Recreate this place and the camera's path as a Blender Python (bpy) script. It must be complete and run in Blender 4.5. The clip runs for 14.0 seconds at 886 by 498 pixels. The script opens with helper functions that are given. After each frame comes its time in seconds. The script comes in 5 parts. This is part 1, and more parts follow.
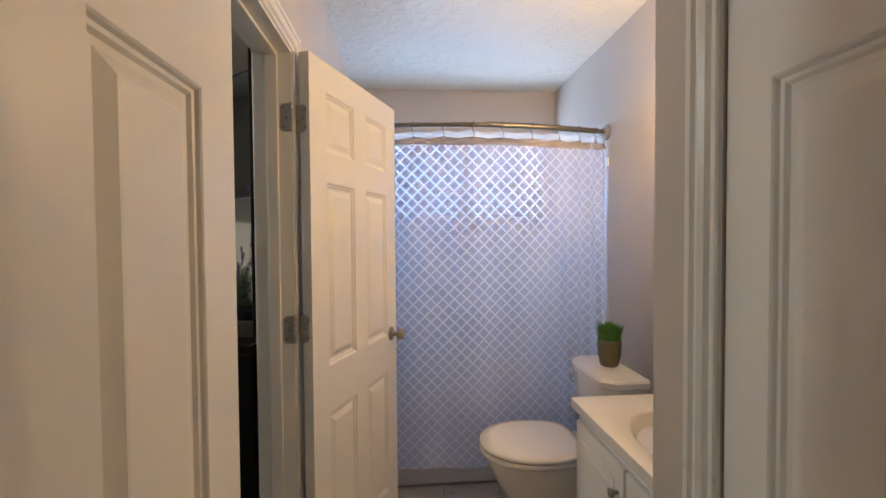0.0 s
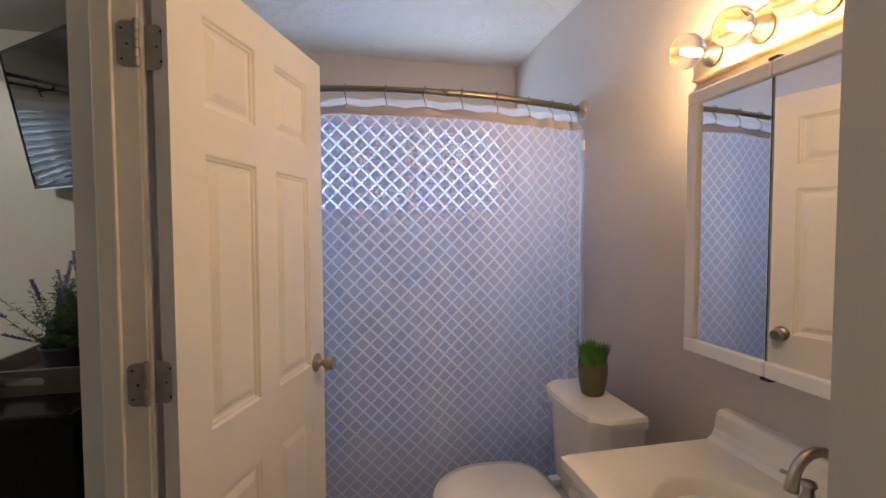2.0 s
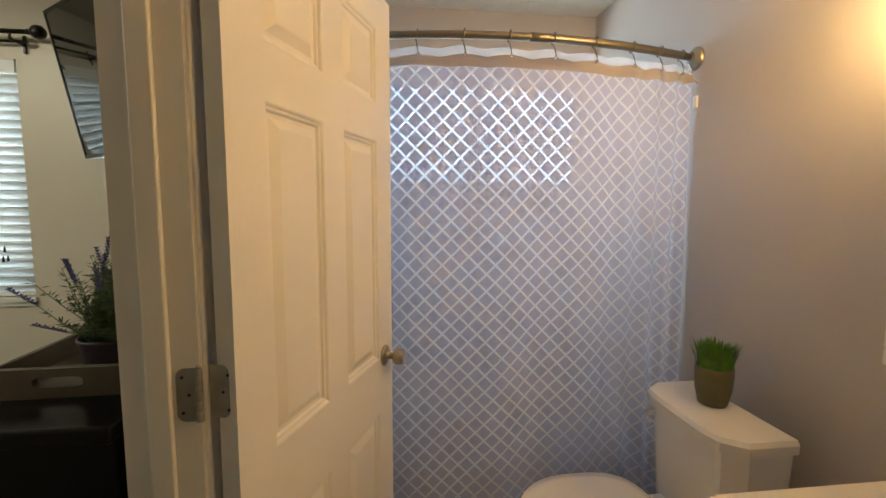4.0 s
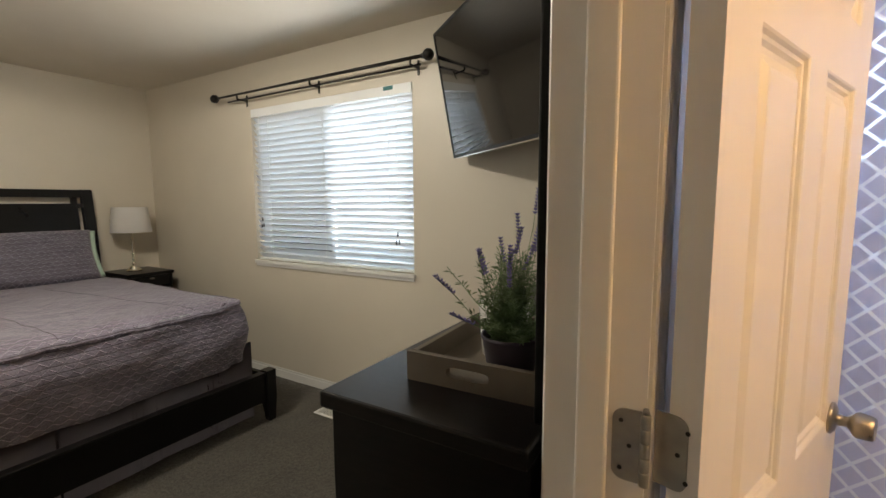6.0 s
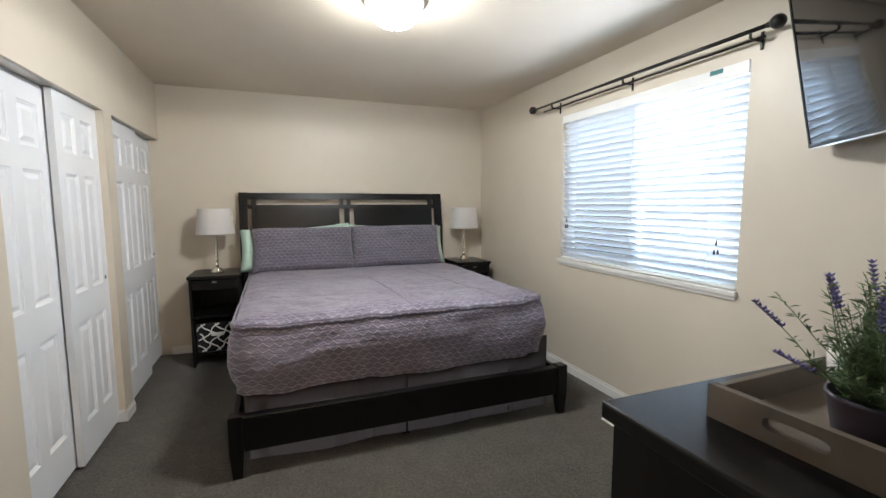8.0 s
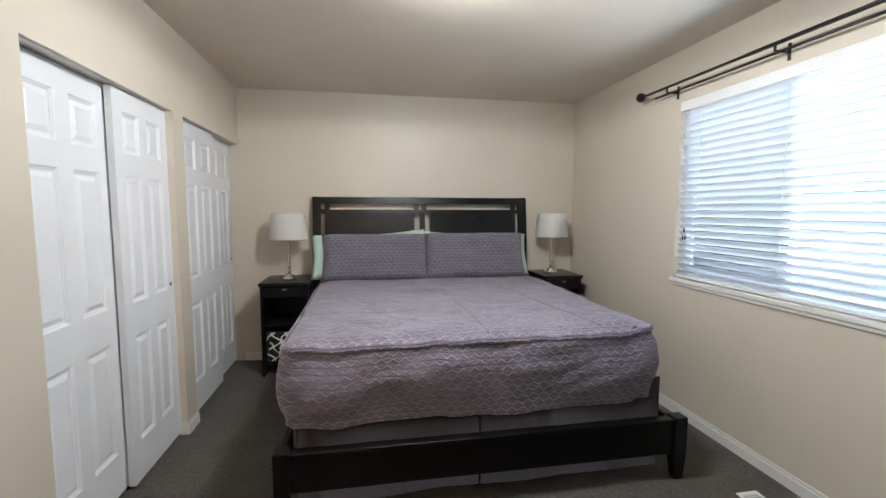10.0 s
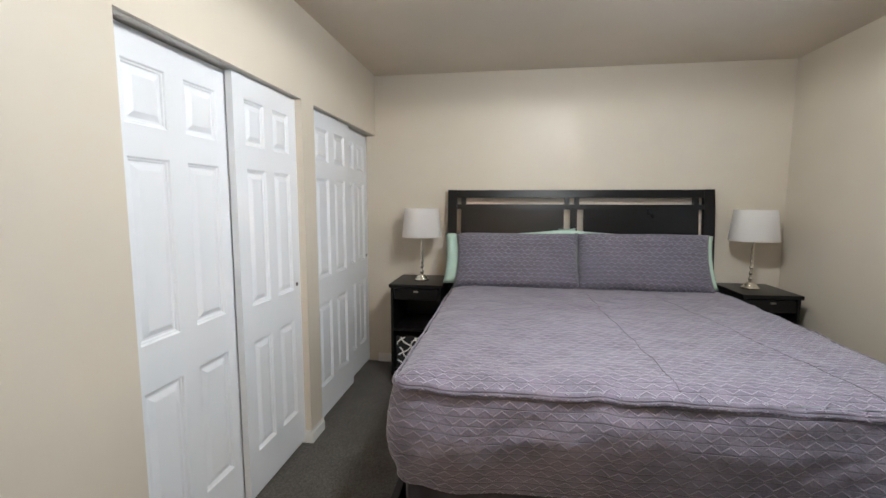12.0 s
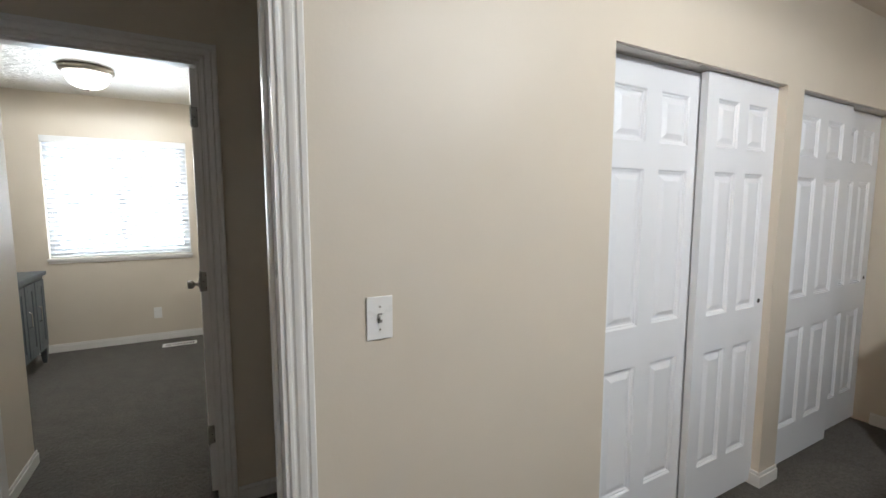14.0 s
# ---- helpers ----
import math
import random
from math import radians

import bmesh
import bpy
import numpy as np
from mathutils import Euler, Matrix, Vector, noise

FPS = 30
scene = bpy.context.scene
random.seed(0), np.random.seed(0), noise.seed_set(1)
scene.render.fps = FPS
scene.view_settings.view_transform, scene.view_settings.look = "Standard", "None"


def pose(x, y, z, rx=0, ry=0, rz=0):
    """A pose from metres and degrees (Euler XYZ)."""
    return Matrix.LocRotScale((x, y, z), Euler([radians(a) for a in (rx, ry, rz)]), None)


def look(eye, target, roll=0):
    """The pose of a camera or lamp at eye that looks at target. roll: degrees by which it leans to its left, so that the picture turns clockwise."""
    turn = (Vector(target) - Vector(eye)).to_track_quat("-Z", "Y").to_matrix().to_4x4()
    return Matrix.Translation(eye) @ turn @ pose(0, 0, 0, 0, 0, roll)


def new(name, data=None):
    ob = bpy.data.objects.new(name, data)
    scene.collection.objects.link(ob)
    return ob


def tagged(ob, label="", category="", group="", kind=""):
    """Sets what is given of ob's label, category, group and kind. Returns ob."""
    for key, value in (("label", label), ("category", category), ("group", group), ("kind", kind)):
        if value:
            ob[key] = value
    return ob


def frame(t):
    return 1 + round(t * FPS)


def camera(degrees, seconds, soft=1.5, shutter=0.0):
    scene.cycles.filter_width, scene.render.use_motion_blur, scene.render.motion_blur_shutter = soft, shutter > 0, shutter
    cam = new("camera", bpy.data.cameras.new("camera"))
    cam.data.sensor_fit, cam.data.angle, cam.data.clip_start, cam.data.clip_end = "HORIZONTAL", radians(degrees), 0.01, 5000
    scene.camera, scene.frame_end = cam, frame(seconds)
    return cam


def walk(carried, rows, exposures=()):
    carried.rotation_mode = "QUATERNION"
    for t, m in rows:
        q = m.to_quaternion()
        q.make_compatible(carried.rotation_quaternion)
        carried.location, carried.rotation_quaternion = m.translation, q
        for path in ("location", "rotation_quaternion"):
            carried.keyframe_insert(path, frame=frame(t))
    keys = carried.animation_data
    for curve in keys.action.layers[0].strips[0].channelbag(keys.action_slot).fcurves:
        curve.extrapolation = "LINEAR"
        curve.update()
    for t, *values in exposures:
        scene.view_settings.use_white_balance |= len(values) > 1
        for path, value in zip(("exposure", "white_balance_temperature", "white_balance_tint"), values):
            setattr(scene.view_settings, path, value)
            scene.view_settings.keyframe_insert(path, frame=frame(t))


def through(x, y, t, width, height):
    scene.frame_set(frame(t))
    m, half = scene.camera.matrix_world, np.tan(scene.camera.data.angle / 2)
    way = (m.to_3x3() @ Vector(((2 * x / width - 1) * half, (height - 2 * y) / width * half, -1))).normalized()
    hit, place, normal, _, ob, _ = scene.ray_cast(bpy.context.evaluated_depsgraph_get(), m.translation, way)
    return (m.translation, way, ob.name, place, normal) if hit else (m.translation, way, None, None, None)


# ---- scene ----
cam = camera(90.8, 14.0)
PATH = [
    (0, (-0.149, 0.364, 1.385), (0.012, 2.357, 1.332), -0.4),
    (0.5, (-0.174, 0.429, 1.395), (0.172, 2.398, 1.32), -0.3),
    (1, (-0.125, 0.596, 1.401), (0.266, 2.555, 1.302), -0.2),
    (1.5, (-0.092, 0.736, 1.401), (0.31, 2.693, 1.31), -0.2),
    (2, (-0.102, 0.826, 1.401), (0.306, 2.783, 1.318), -0.2),
    (2.2, (-0.113, 0.862, 1.402), (0.299, 2.818, 1.314), -0.2),
    (4.3, (-0.24, 1.118, 1.387), (-0.109, 3.104, 1.188), 0.2),
    (4.5, (-0.268, 1.134, 1.379), (-0.288, 3.124, 1.179), -0.1),
    (5, (-0.355, 1.17, 1.386), (-0.779, 3.113, 1.182), -0.3),
    (5.5, (-0.438, 1.224, 1.374), (-1.173, 3.074, 1.175), -0.4),
    (6, (-0.474, 1.284, 1.376), (-1.489, 2.994, 1.165), -0.3),
    (6.5, (-0.482, 1.303, 1.377), (-1.818, 2.777, 1.167), -0.2),
    (7, (-0.477, 1.295, 1.385), (-2.09, 2.459, 1.175), -0.1),
    (7.5, (-0.464, 1.292, 1.388), (-2.239, 2.191, 1.181), -0.2),
    (8, (-0.459, 1.293, 1.387), (-2.317, 2.003, 1.183), -0.1),
    (8.5, (-0.474, 1.301, 1.386), (-2.382, 1.863, 1.182), -0.2),
    (8.7, (-0.496, 1.306, 1.383), (-2.419, 1.819, 1.183), -0.1),
    (10.8, (-1.181, 1.512, 1.392), (-3.159, 1.727, 1.189), 0.1),
    (11, (-1.248, 1.516, 1.389), (-3.231, 1.674, 1.176), 0.1),
    (11.5, (-1.372, 1.477, 1.381), (-3.361, 1.466, 1.168), 0.1),
    (12, (-1.418, 1.458, 1.404), (-3.385, 1.168, 1.189), 0.1),
    (12.5, (-1.423, 1.445, 1.41), (-3.265, 0.692, 1.203), 0.3),
    (13, (-1.402, 1.404, 1.417), (-2.978, 0.189, 1.215), 0.1),
    (13.5, (-1.366, 1.393, 1.411), (-2.662, -0.117, 1.21), 0.1),
    (14, (-1.331, 1.402, 1.409), (-2.283, -0.346, 1.208), 0.0),
]
EXPOSURES = [(0.0, 0.46, 5850, 2), (1.0, 0.32, 5950, 4), (2.2, 0.08, 6000, 6), (3.8, 0.2, 7200, -1), (4.4, 0.28, 7600, -8), (5.2, 0.34, 7900, -6), (5.8, 0.6, 7200, 3),
             (6.5, 1.2, 6100, 7), (7.4, 1.45, 5850, 6), (8.5, 1.36, 5750, 6), (11.0, 1.38, 5700, 7), (12.0, 1.46, 5700, 6), (12.7, 1.42, 5750, 5), (13.4, 1.36, 5750, 6), (14.0, 1.27, 5750, 7)]
walk(cam, [(t, look(eye, target, roll)) for t, eye, target, roll in PATH], EXPOSURES)

# ---- world and large lights ----
world = bpy.data.worlds.new("sky")
scene.world = world
world.use_nodes = True
wn = world.node_tree
sky = wn.nodes.new("ShaderNodeTexSky")
sky.sky_type, sky.sun_disc = "NISHITA", False
sky.sun_elevation, sky.sun_rotation = radians(58), radians(150)
wn.nodes["Background"].inputs["Strength"].default_value = 0.1
wn.links.new(sky.outputs[0], wn.nodes["Background"].inputs[0])
sun = new("sun", bpy.data.lights.new("sun", "SUN"))
sun.data.energy, sun.data.angle, sun.data.color = 3.0, radians(0.5), (1.0, 0.95, 0.88)
sun.matrix_world = look((0, -20, 30), (8, -8, 0))


def sky_lamp(name, x, y, z, w, h, facing, energy, colour):
    """Daylight that stands in a window's opening, outside its glass."""
    data = bpy.data.lights.new(name, "AREA")
    data.shape, data.size, data.size_y, data.energy, data.color = "RECTANGLE", w, h, energy, colour
    ob = new(name, data)
    ob.matrix_world = look((x, y, z), (x, y + facing, z))
    return ob


BEDROOM_SKY, BEDROOM_GROUND, BATH_SKY, SPARE_SKY = 175.0, 105.0, 13.0, 34.0
high = bpy.data.lights.new("daylight_bedroom", "AREA")
high.shape, high.size, high.size_y, high.energy, high.color = "RECTANGLE", 3.0, 2.0, BEDROOM_SKY, (0.55, 0.76, 1.0)
new("daylight_bedroom", high).matrix_world = look((-2.77, 4.75, 3.35), (-2.77, 3.56, 1.45))
low = bpy.data.lights.new("daylight_off_ground", "AREA")
low.shape, low.size, low.size_y, low.energy, low.color = "RECTANGLE", 3.0, 1.6, BEDROOM_GROUND, (0.95, 0.95, 1.0)
new("daylight_off_ground", low).matrix_world = look((-2.77, 4.95, -0.15), (-2.77, 3.60, 1.50))
sky_lamp("daylight_bath", 0.28, 3.70, 1.81, 1.3, 0.65, -1, BATH_SKY, (0.47, 0.64, 1.0))
sky_lamp("daylight_spare", -0.6, -4.16, 1.47, 1.3, 1.25, 1, SPARE_SKY, (0.95, 0.97, 1.0))
DOME_WATTS = 31.0
VANITY_WATTS, BULB_COLOUR = 4.6, (1.0, 0.62, 0.30)


# ---- mesh helpers ----
def part(name, bm, material, parent=None, label="", smooth=False):
    """Links a bmesh as one mesh object, under a thing or a part."""
    me = bpy.data.meshes.new(name)
    bm.to_mesh(me)
    bm.free()
    if smooth:
        me.shade_smooth()
    me.materials.append(material)
    ob = new(name, me)
    if parent:
        ob.parent = parent
    return tagged(ob, label)


def share(name, ob, parent, m):
    """Another object on the same mesh."""
    o = new(name, ob.data)
    o.parent = parent
    o.matrix_local = m
    return o


def empty(name, m, label, category, group="", kind=""):
    ob = new(name)
    ob.matrix_world = m
    ob.empty_display_size = 0.05
    return tagged(ob, label, category, group, kind)


def box(bm, x0, x1, y0, y1, z0, z1, bevel=0.0, seg=2):
    r = bmesh.ops.create_cube(bm, size=1.0)
    vs = r["verts"]
    for v in vs:
        v.co = Vector(((x0 + x1) / 2 + v.co.x * (x1 - x0), (y0 + y1) / 2 + v.co.y * (y1 - y0), (z0 + z1) / 2 + v.co.z * (z1 - z0)))
    if bevel:
        es = list({e for v in vs for e in v.link_edges})
        bmesh.ops.bevel(bm, geom=es, offset=bevel, segments=seg, profile=0.5, affect="EDGES")
    return bm


def boxes(*rows, bevel=0.0):
    bm = bmesh.new()
    for r in rows:
        box(bm, *r, bevel=bevel)
    return bm


def lathe(profile, n=28, bm=None, at=(0, 0, 0), m=None):
    """Revolves (radius, height) pairs about z."""
    bm = bm or bmesh.new()
    rings = []
    for r, z in profile:
        if r < 1e-5:
            rings.append([bm.verts.new((at[0], at[1], at[2] + z))])
        else:
            rings.append([bm.verts.new((at[0] + r * math.cos(2 * math.pi * k / n), at[1] + r * math.sin(2 * math.pi * k / n), at[2] + z)) for k in range(n)])
    for a, b in zip(rings, rings[1:]):
        for k in range(n):
            j = (k + 1) % n
            if len(a) == 1 and len(b) == 1:
                continue
            if len(a) == 1:
                bm.faces.new((a[0], b[j], b[k]))
            elif len(b) == 1:
                bm.faces.new((a[k], a[j], b[0]))
            else:
                bm.faces.new((a[k], a[j], b[j], b[k]))
    if m:
        bmesh.ops.transform(bm, matrix=m, verts=bm.verts)
    return bm


def tube(points, r, n=10, bm=None, caps=True):
    """Sweeps a round section along a line; r is one radius or one per point."""
    bm = bm or bmesh.new()
    pts = [Vector(p) for p in points]
    rs = r if isinstance(r, (list, tuple)) else [r] * len(pts)
    rings, up = [], None
    for i, p in enumerate(pts):
        d = (pts[min(i + 1, len(pts) - 1)] - pts[max(i - 1, 0)]).normalized()
        if up is None:
            up = d.orthogonal().normalized()
        up = (up - d * up.dot(d)).normalized()
        side = d.cross(up)
        rings.append([bm.verts.new(p + (up * math.cos(2 * math.pi * k / n) + side * math.sin(2 * math.pi * k / n)) * rs[i]) for k in range(n)])
    for a, b in zip(rings, rings[1:]):
        for k in range(n):
            bm.faces.new((a[k], a[(k + 1) % n], b[(k + 1) % n], b[k]))
    if caps:
        bm.faces.new(rings[0][::-1])
        bm.faces.new(rings[-1])
    return bm


def loft(loops, bm=None, closed_ends=True):
    """Skins closed loops of equal length."""
    bm = bm or bmesh.new()
    vs = [[bm.verts.new(p) for p in lp] for lp in loops]
    n = len(vs[0])
    for a, b in zip(vs, vs[1:]):
        for k in range(n):
            bm.faces.new((a[k], a[(k + 1) % n], b[(k + 1) % n], b[k]))
    if closed_ends:
        bm.faces.new(vs[0][::-1])
        bm.faces.new(vs[-1])
    return bm


def ellipse(cx, cy, z, rx, ry, n=32, power=2.0):
    out = []
    for k in range(n):
        a = 2 * math.pi * k / n
        c, s = math.cos(a), math.sin(a)
        out.append((cx + rx * math.copysign(abs(c) ** (2 / power), c), cy + ry * math.copysign(abs(s) ** (2 / power), s), z))
    return out


def wall_segments(axis, a0, a1, b0, b1, z0, z1, openings):
    """A wall along axis ('x' or 'y') from a0 to a1, thick from b0 to b1, with openings (from, to, bottom, top)."""
    bm = bmesh.new()

    def put(u0, u1, w0, w1):
        if u1 - u0 > 1e-4 and w1 - w0 > 1e-4:
            box(bm, *((u0, u1, b0, b1) if axis == "x" else (b0, b1, u0, u1)), w0, w1)

    at = a0
    for o0, o1, p0, p1 in sorted(openings):
        put(at, o0, z0, z1)
        put(o0, o1, z0, p0)
        put(o0, o1, p1, z1)
        at = o1
    put(at, a1, z0, z1)
    return bm


# ---- materials ----
class Mat:
    """A small builder of node materials."""

    def __init__(self, name, colour=(0.8, 0.8, 0.8), rough=0.5, metal=0.0, **more):
        self.m = bpy.data.materials.new(name)
        self.m.use_nodes = True
        self.t = self.m.node_tree
        self.b = self.t.nodes["Principled BSDF"]
        self.b.inputs["Base Color"].default_value = (*colour, 1)
        self.b.inputs["Roughness"].default_value = rough
        self.b.inputs["Metallic"].default_value = metal
        for k, v in more.items():
            self.b.inputs[k.replace("_", " ")].default_value = v
        self.colour, self.rough = colour, rough
        self.height = None

    def node(self, kind, **props):
        n = self.t.nodes.new(kind)
        for k, v in props.items():
            if k == "operation":
                n.operation = v
            elif k == "blend":
                n.blend_type = v
            elif k == "data":
                n.data_type = v
        return n

    def link(self, a, b):
        self.t.links.new(a, b)

    def coords(self, which="Object"):
        return self.node("ShaderNodeTexCoord").outputs[which]

    def math(self, op, a, b=None, c=None):
        n = self.node("ShaderNodeMath", operation=op)
        for i, v in enumerate((a, b, c)):
            if v is None:
                continue
            if isinstance(v, (int, float)):
                n.inputs[i].default_value = v
            else:
                self.link(v, n.inputs[i])
        return n.outputs[0]

    def noise(self, scale, detail=4, stretch=None, where=None, rough=0.55):
        n = self.node("ShaderNodeTexNoise")
        n.inputs["Scale"].default_value, n.inputs["Detail"].default_value, n.inputs["Roughness"].default_value = scale, detail, rough
        src = where or self.coords()
        if stretch:
            mp = self.node("ShaderNodeMapping")
            mp.inputs["Scale"].default_value = stretch
            self.link(src, mp.inputs[0])
            src = mp.outputs[0]
        self.link(src, n.inputs["Vector"])
        return n.outputs[0]

    def ramp(self, value, lo, hi, c0, c1):
        n = self.node("ShaderNodeMapRange")
        n.inputs[1].default_value, n.inputs[2].default_value = lo, hi
        n.inputs[3].default_value, n.inputs[4].default_value = 0.0, 1.0
        self.link(value, n.inputs[0])
        return self.mix(n.outputs[0], c0, c1)

    def mix(self, fac, c0, c1):
        n = self.node("ShaderNodeMix", data="RGBA")
        if isinstance(fac, (int, float)):
            n.inputs[0].default_value = fac
        else:
            self.link(fac, n.inputs[0])
        for i, c in ((6, c0), (7, c1)):
            if isinstance(c, tuple):
                n.inputs[i].default_value = (*c[:3], 1)
            else:
                self.link(c, n.inputs[i])
        return n.outputs[2]

    def paint(self, socket):
        self.link(socket, self.b.inputs["Base Color"])
        return self

    def spread(self, scale, amount, detail=4, stretch=None):
        """Base colour that wanders about its mean."""
        c = self.colour
        lo, hi = tuple(v * (1 - amount) for v in c), tuple(min(1, v * (1 + amount)) for v in c)
        return self.paint(self.ramp(self.noise(scale, detail, stretch), 0.3, 0.7, lo, hi))

    def roughen(self, scale, lo, hi):
        n = self.node("ShaderNodeMapRange")
        n.inputs[1].default_value, n.inputs[2].default_value, n.inputs[3].default_value, n.inputs[4].default_value = 0.3, 0.7, lo, hi
        self.link(self.noise(scale), n.inputs[0])
        self.link(n.outputs[0], self.b.inputs["Roughness"])
        return self

    def bump(self, socket, strength, distance):
        n = self.node("ShaderNodeBump")
        n.inputs["Strength"].default_value, n.inputs["Distance"].default_value = strength, distance
        self.link(socket, n.inputs["Height"])
        if self.height:
            self.link(self.height, n.inputs["Normal"])
        self.height = n.outputs[0]
        self.link(self.height, self.b.inputs["Normal"])
        return self


def wall_paint(name, colour):
    k = Mat(name, colour, 0.42)
    k.spread(1.3, 0.035)
    k.roughen(3.0, 0.38, 0.52)
    k.bump(k.noise(90, 3), 0.12, 0.002)
    k.bump(k.noise(9, 3), 0.10, 0.006)
    return k.m


def trim_paint(name, colour, rough=0.32, grain=0.07):
    k = Mat(name, colour, rough)
    k.spread(2.5, 0.025)
    k.roughen(6.0, rough - 0.06, rough + 0.1)
    k.bump(k.noise(30, 4, (10, 10, 0.5)), grain, 0.0016)
    return k.m


def dark_wood():
    k = Mat("espresso_wood", (0.010, 0.008, 0.007), 0.26)
    grain = k.noise(14, 6, (1, 9, 9))
    k.paint(k.ramp(grain, 0.3, 0.75, (0.0028, 0.0027, 0.0029), (0.0075, 0.0062, 0.0060)))
    k.roughen(1.5, 0.27, 0.35)
    k.b.inputs["Specular IOR Level"].default_value = 0.26
    k.bump(grain, 0.08, 0.001)
    return k.m


def carpet():
    k = Mat("grey_carpet", (0.085, 0.078, 0.07), 0.95)
    fine, tufts, tread = k.noise(150, 5, rough=0.7), k.noise(45, 5), k.noise(7, 6, rough=0.66)
    speck = k.math("ADD", k.math("MULTIPLY", fine, 0.55), k.math("MULTIPLY", k.noise(62, 4, rough=0.7), 0.45))
    c = k.mix(k.ramp(speck, 0.40, 0.61, (0.0, 0.0, 0.0), (1.0, 1.0, 1.0)), (0.024, 0.022, 0.018), (0.128, 0.112, 0.092))
    c2 = k.ramp(tread, 0.33, 0.67, (0.78, 0.78, 0.78), (1.2, 1.2, 1.2))
    n = k.node("ShaderNodeMix", data="RGBA", blend="MULTIPLY")
    n.inputs[0].default_value = 1.0
    k.link(c, n.inputs[6])
    k.link(c2, n.inputs[7])
    k.paint(n.outputs[2])
    k.bump(fine, 0.7, 0.006)
    k.bump(tufts, 0.6, 0.01)
    k.b.inputs["Sheen Weight"].default_value = 0.15
    return k.m


def quilt(name, colour, period=0.040, row=0.023, low=0.70, top=1.5):
    """Quilted fabric: rows of stitched zigzag, with a groove between the rows; laid out in UV metres."""
    k = Mat(name, colour, 0.75)
    sep = k.node("ShaderNodeSeparateXYZ")
    k.link(k.coords("UV"), sep.inputs[0])
    u, v = sep.outputs[0], sep.outputs[1]
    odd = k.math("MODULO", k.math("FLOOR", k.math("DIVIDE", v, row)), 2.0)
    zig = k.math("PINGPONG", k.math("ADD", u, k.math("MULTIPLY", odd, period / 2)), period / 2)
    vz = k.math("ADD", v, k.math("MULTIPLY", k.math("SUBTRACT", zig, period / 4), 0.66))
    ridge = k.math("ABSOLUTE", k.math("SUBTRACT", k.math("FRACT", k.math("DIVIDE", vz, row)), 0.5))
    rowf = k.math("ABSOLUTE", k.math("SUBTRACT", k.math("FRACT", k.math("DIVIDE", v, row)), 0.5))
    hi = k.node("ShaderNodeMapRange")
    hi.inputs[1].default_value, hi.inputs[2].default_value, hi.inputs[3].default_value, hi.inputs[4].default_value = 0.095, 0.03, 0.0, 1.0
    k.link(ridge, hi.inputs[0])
    # Noise that breaks up the painted ridge highlights.
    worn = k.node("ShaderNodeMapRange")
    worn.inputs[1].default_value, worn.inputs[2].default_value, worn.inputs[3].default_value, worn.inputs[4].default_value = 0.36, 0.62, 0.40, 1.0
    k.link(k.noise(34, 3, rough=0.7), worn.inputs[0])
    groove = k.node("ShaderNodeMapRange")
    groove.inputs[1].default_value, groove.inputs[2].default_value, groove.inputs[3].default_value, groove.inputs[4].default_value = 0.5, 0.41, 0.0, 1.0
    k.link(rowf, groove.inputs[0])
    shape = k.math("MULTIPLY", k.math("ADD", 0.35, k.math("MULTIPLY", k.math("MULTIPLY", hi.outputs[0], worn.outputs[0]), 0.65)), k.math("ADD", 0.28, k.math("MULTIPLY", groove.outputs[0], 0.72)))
    # Highlights on the ridges and shade in the grooves, put into the base colour.
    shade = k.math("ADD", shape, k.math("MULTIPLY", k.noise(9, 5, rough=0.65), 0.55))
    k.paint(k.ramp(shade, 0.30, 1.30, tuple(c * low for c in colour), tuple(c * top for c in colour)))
    k.bump(k.noise(13, 5, rough=0.6), 0.6, 0.03)
    k.bump(shape, 1.0, 0.013)
    k.bump(k.noise(500, 2), 0.25, 0.001)
    k.b.inputs["Sheen Weight"].default_value = 0.35
    k.b.inputs["Sheen Roughness"].default_value = 0.4
    return k.m


def plain(name, colour, rough=0.5, metal=0.0, vary=0.06, scale=6.0, relief=0.05, **more):
    k = Mat(name, colour, rough, metal, **more)
    k.spread(scale, vary)
    k.roughen(scale * 2, max(0.02, rough - 0.06), min(1, rough + 0.08))
    if relief:
        k.bump(k.noise(scale * 20, 3), relief, 0.001)
    return k.m


def glow(name, colour, strength, base=(0.8, 0.8, 0.8)):
    k = Mat(name, base, 0.4)
    k.b.inputs["Emission Color"].default_value = (*colour, 1)
    k.b.inputs["Emission Strength"].default_value = strength
    return k.m


def glass(name, colour=(1, 1, 1), rough=0.0, ior=1.45):
    return Mat(name, colour, rough, Transmission_Weight=1.0, IOR=ior).m


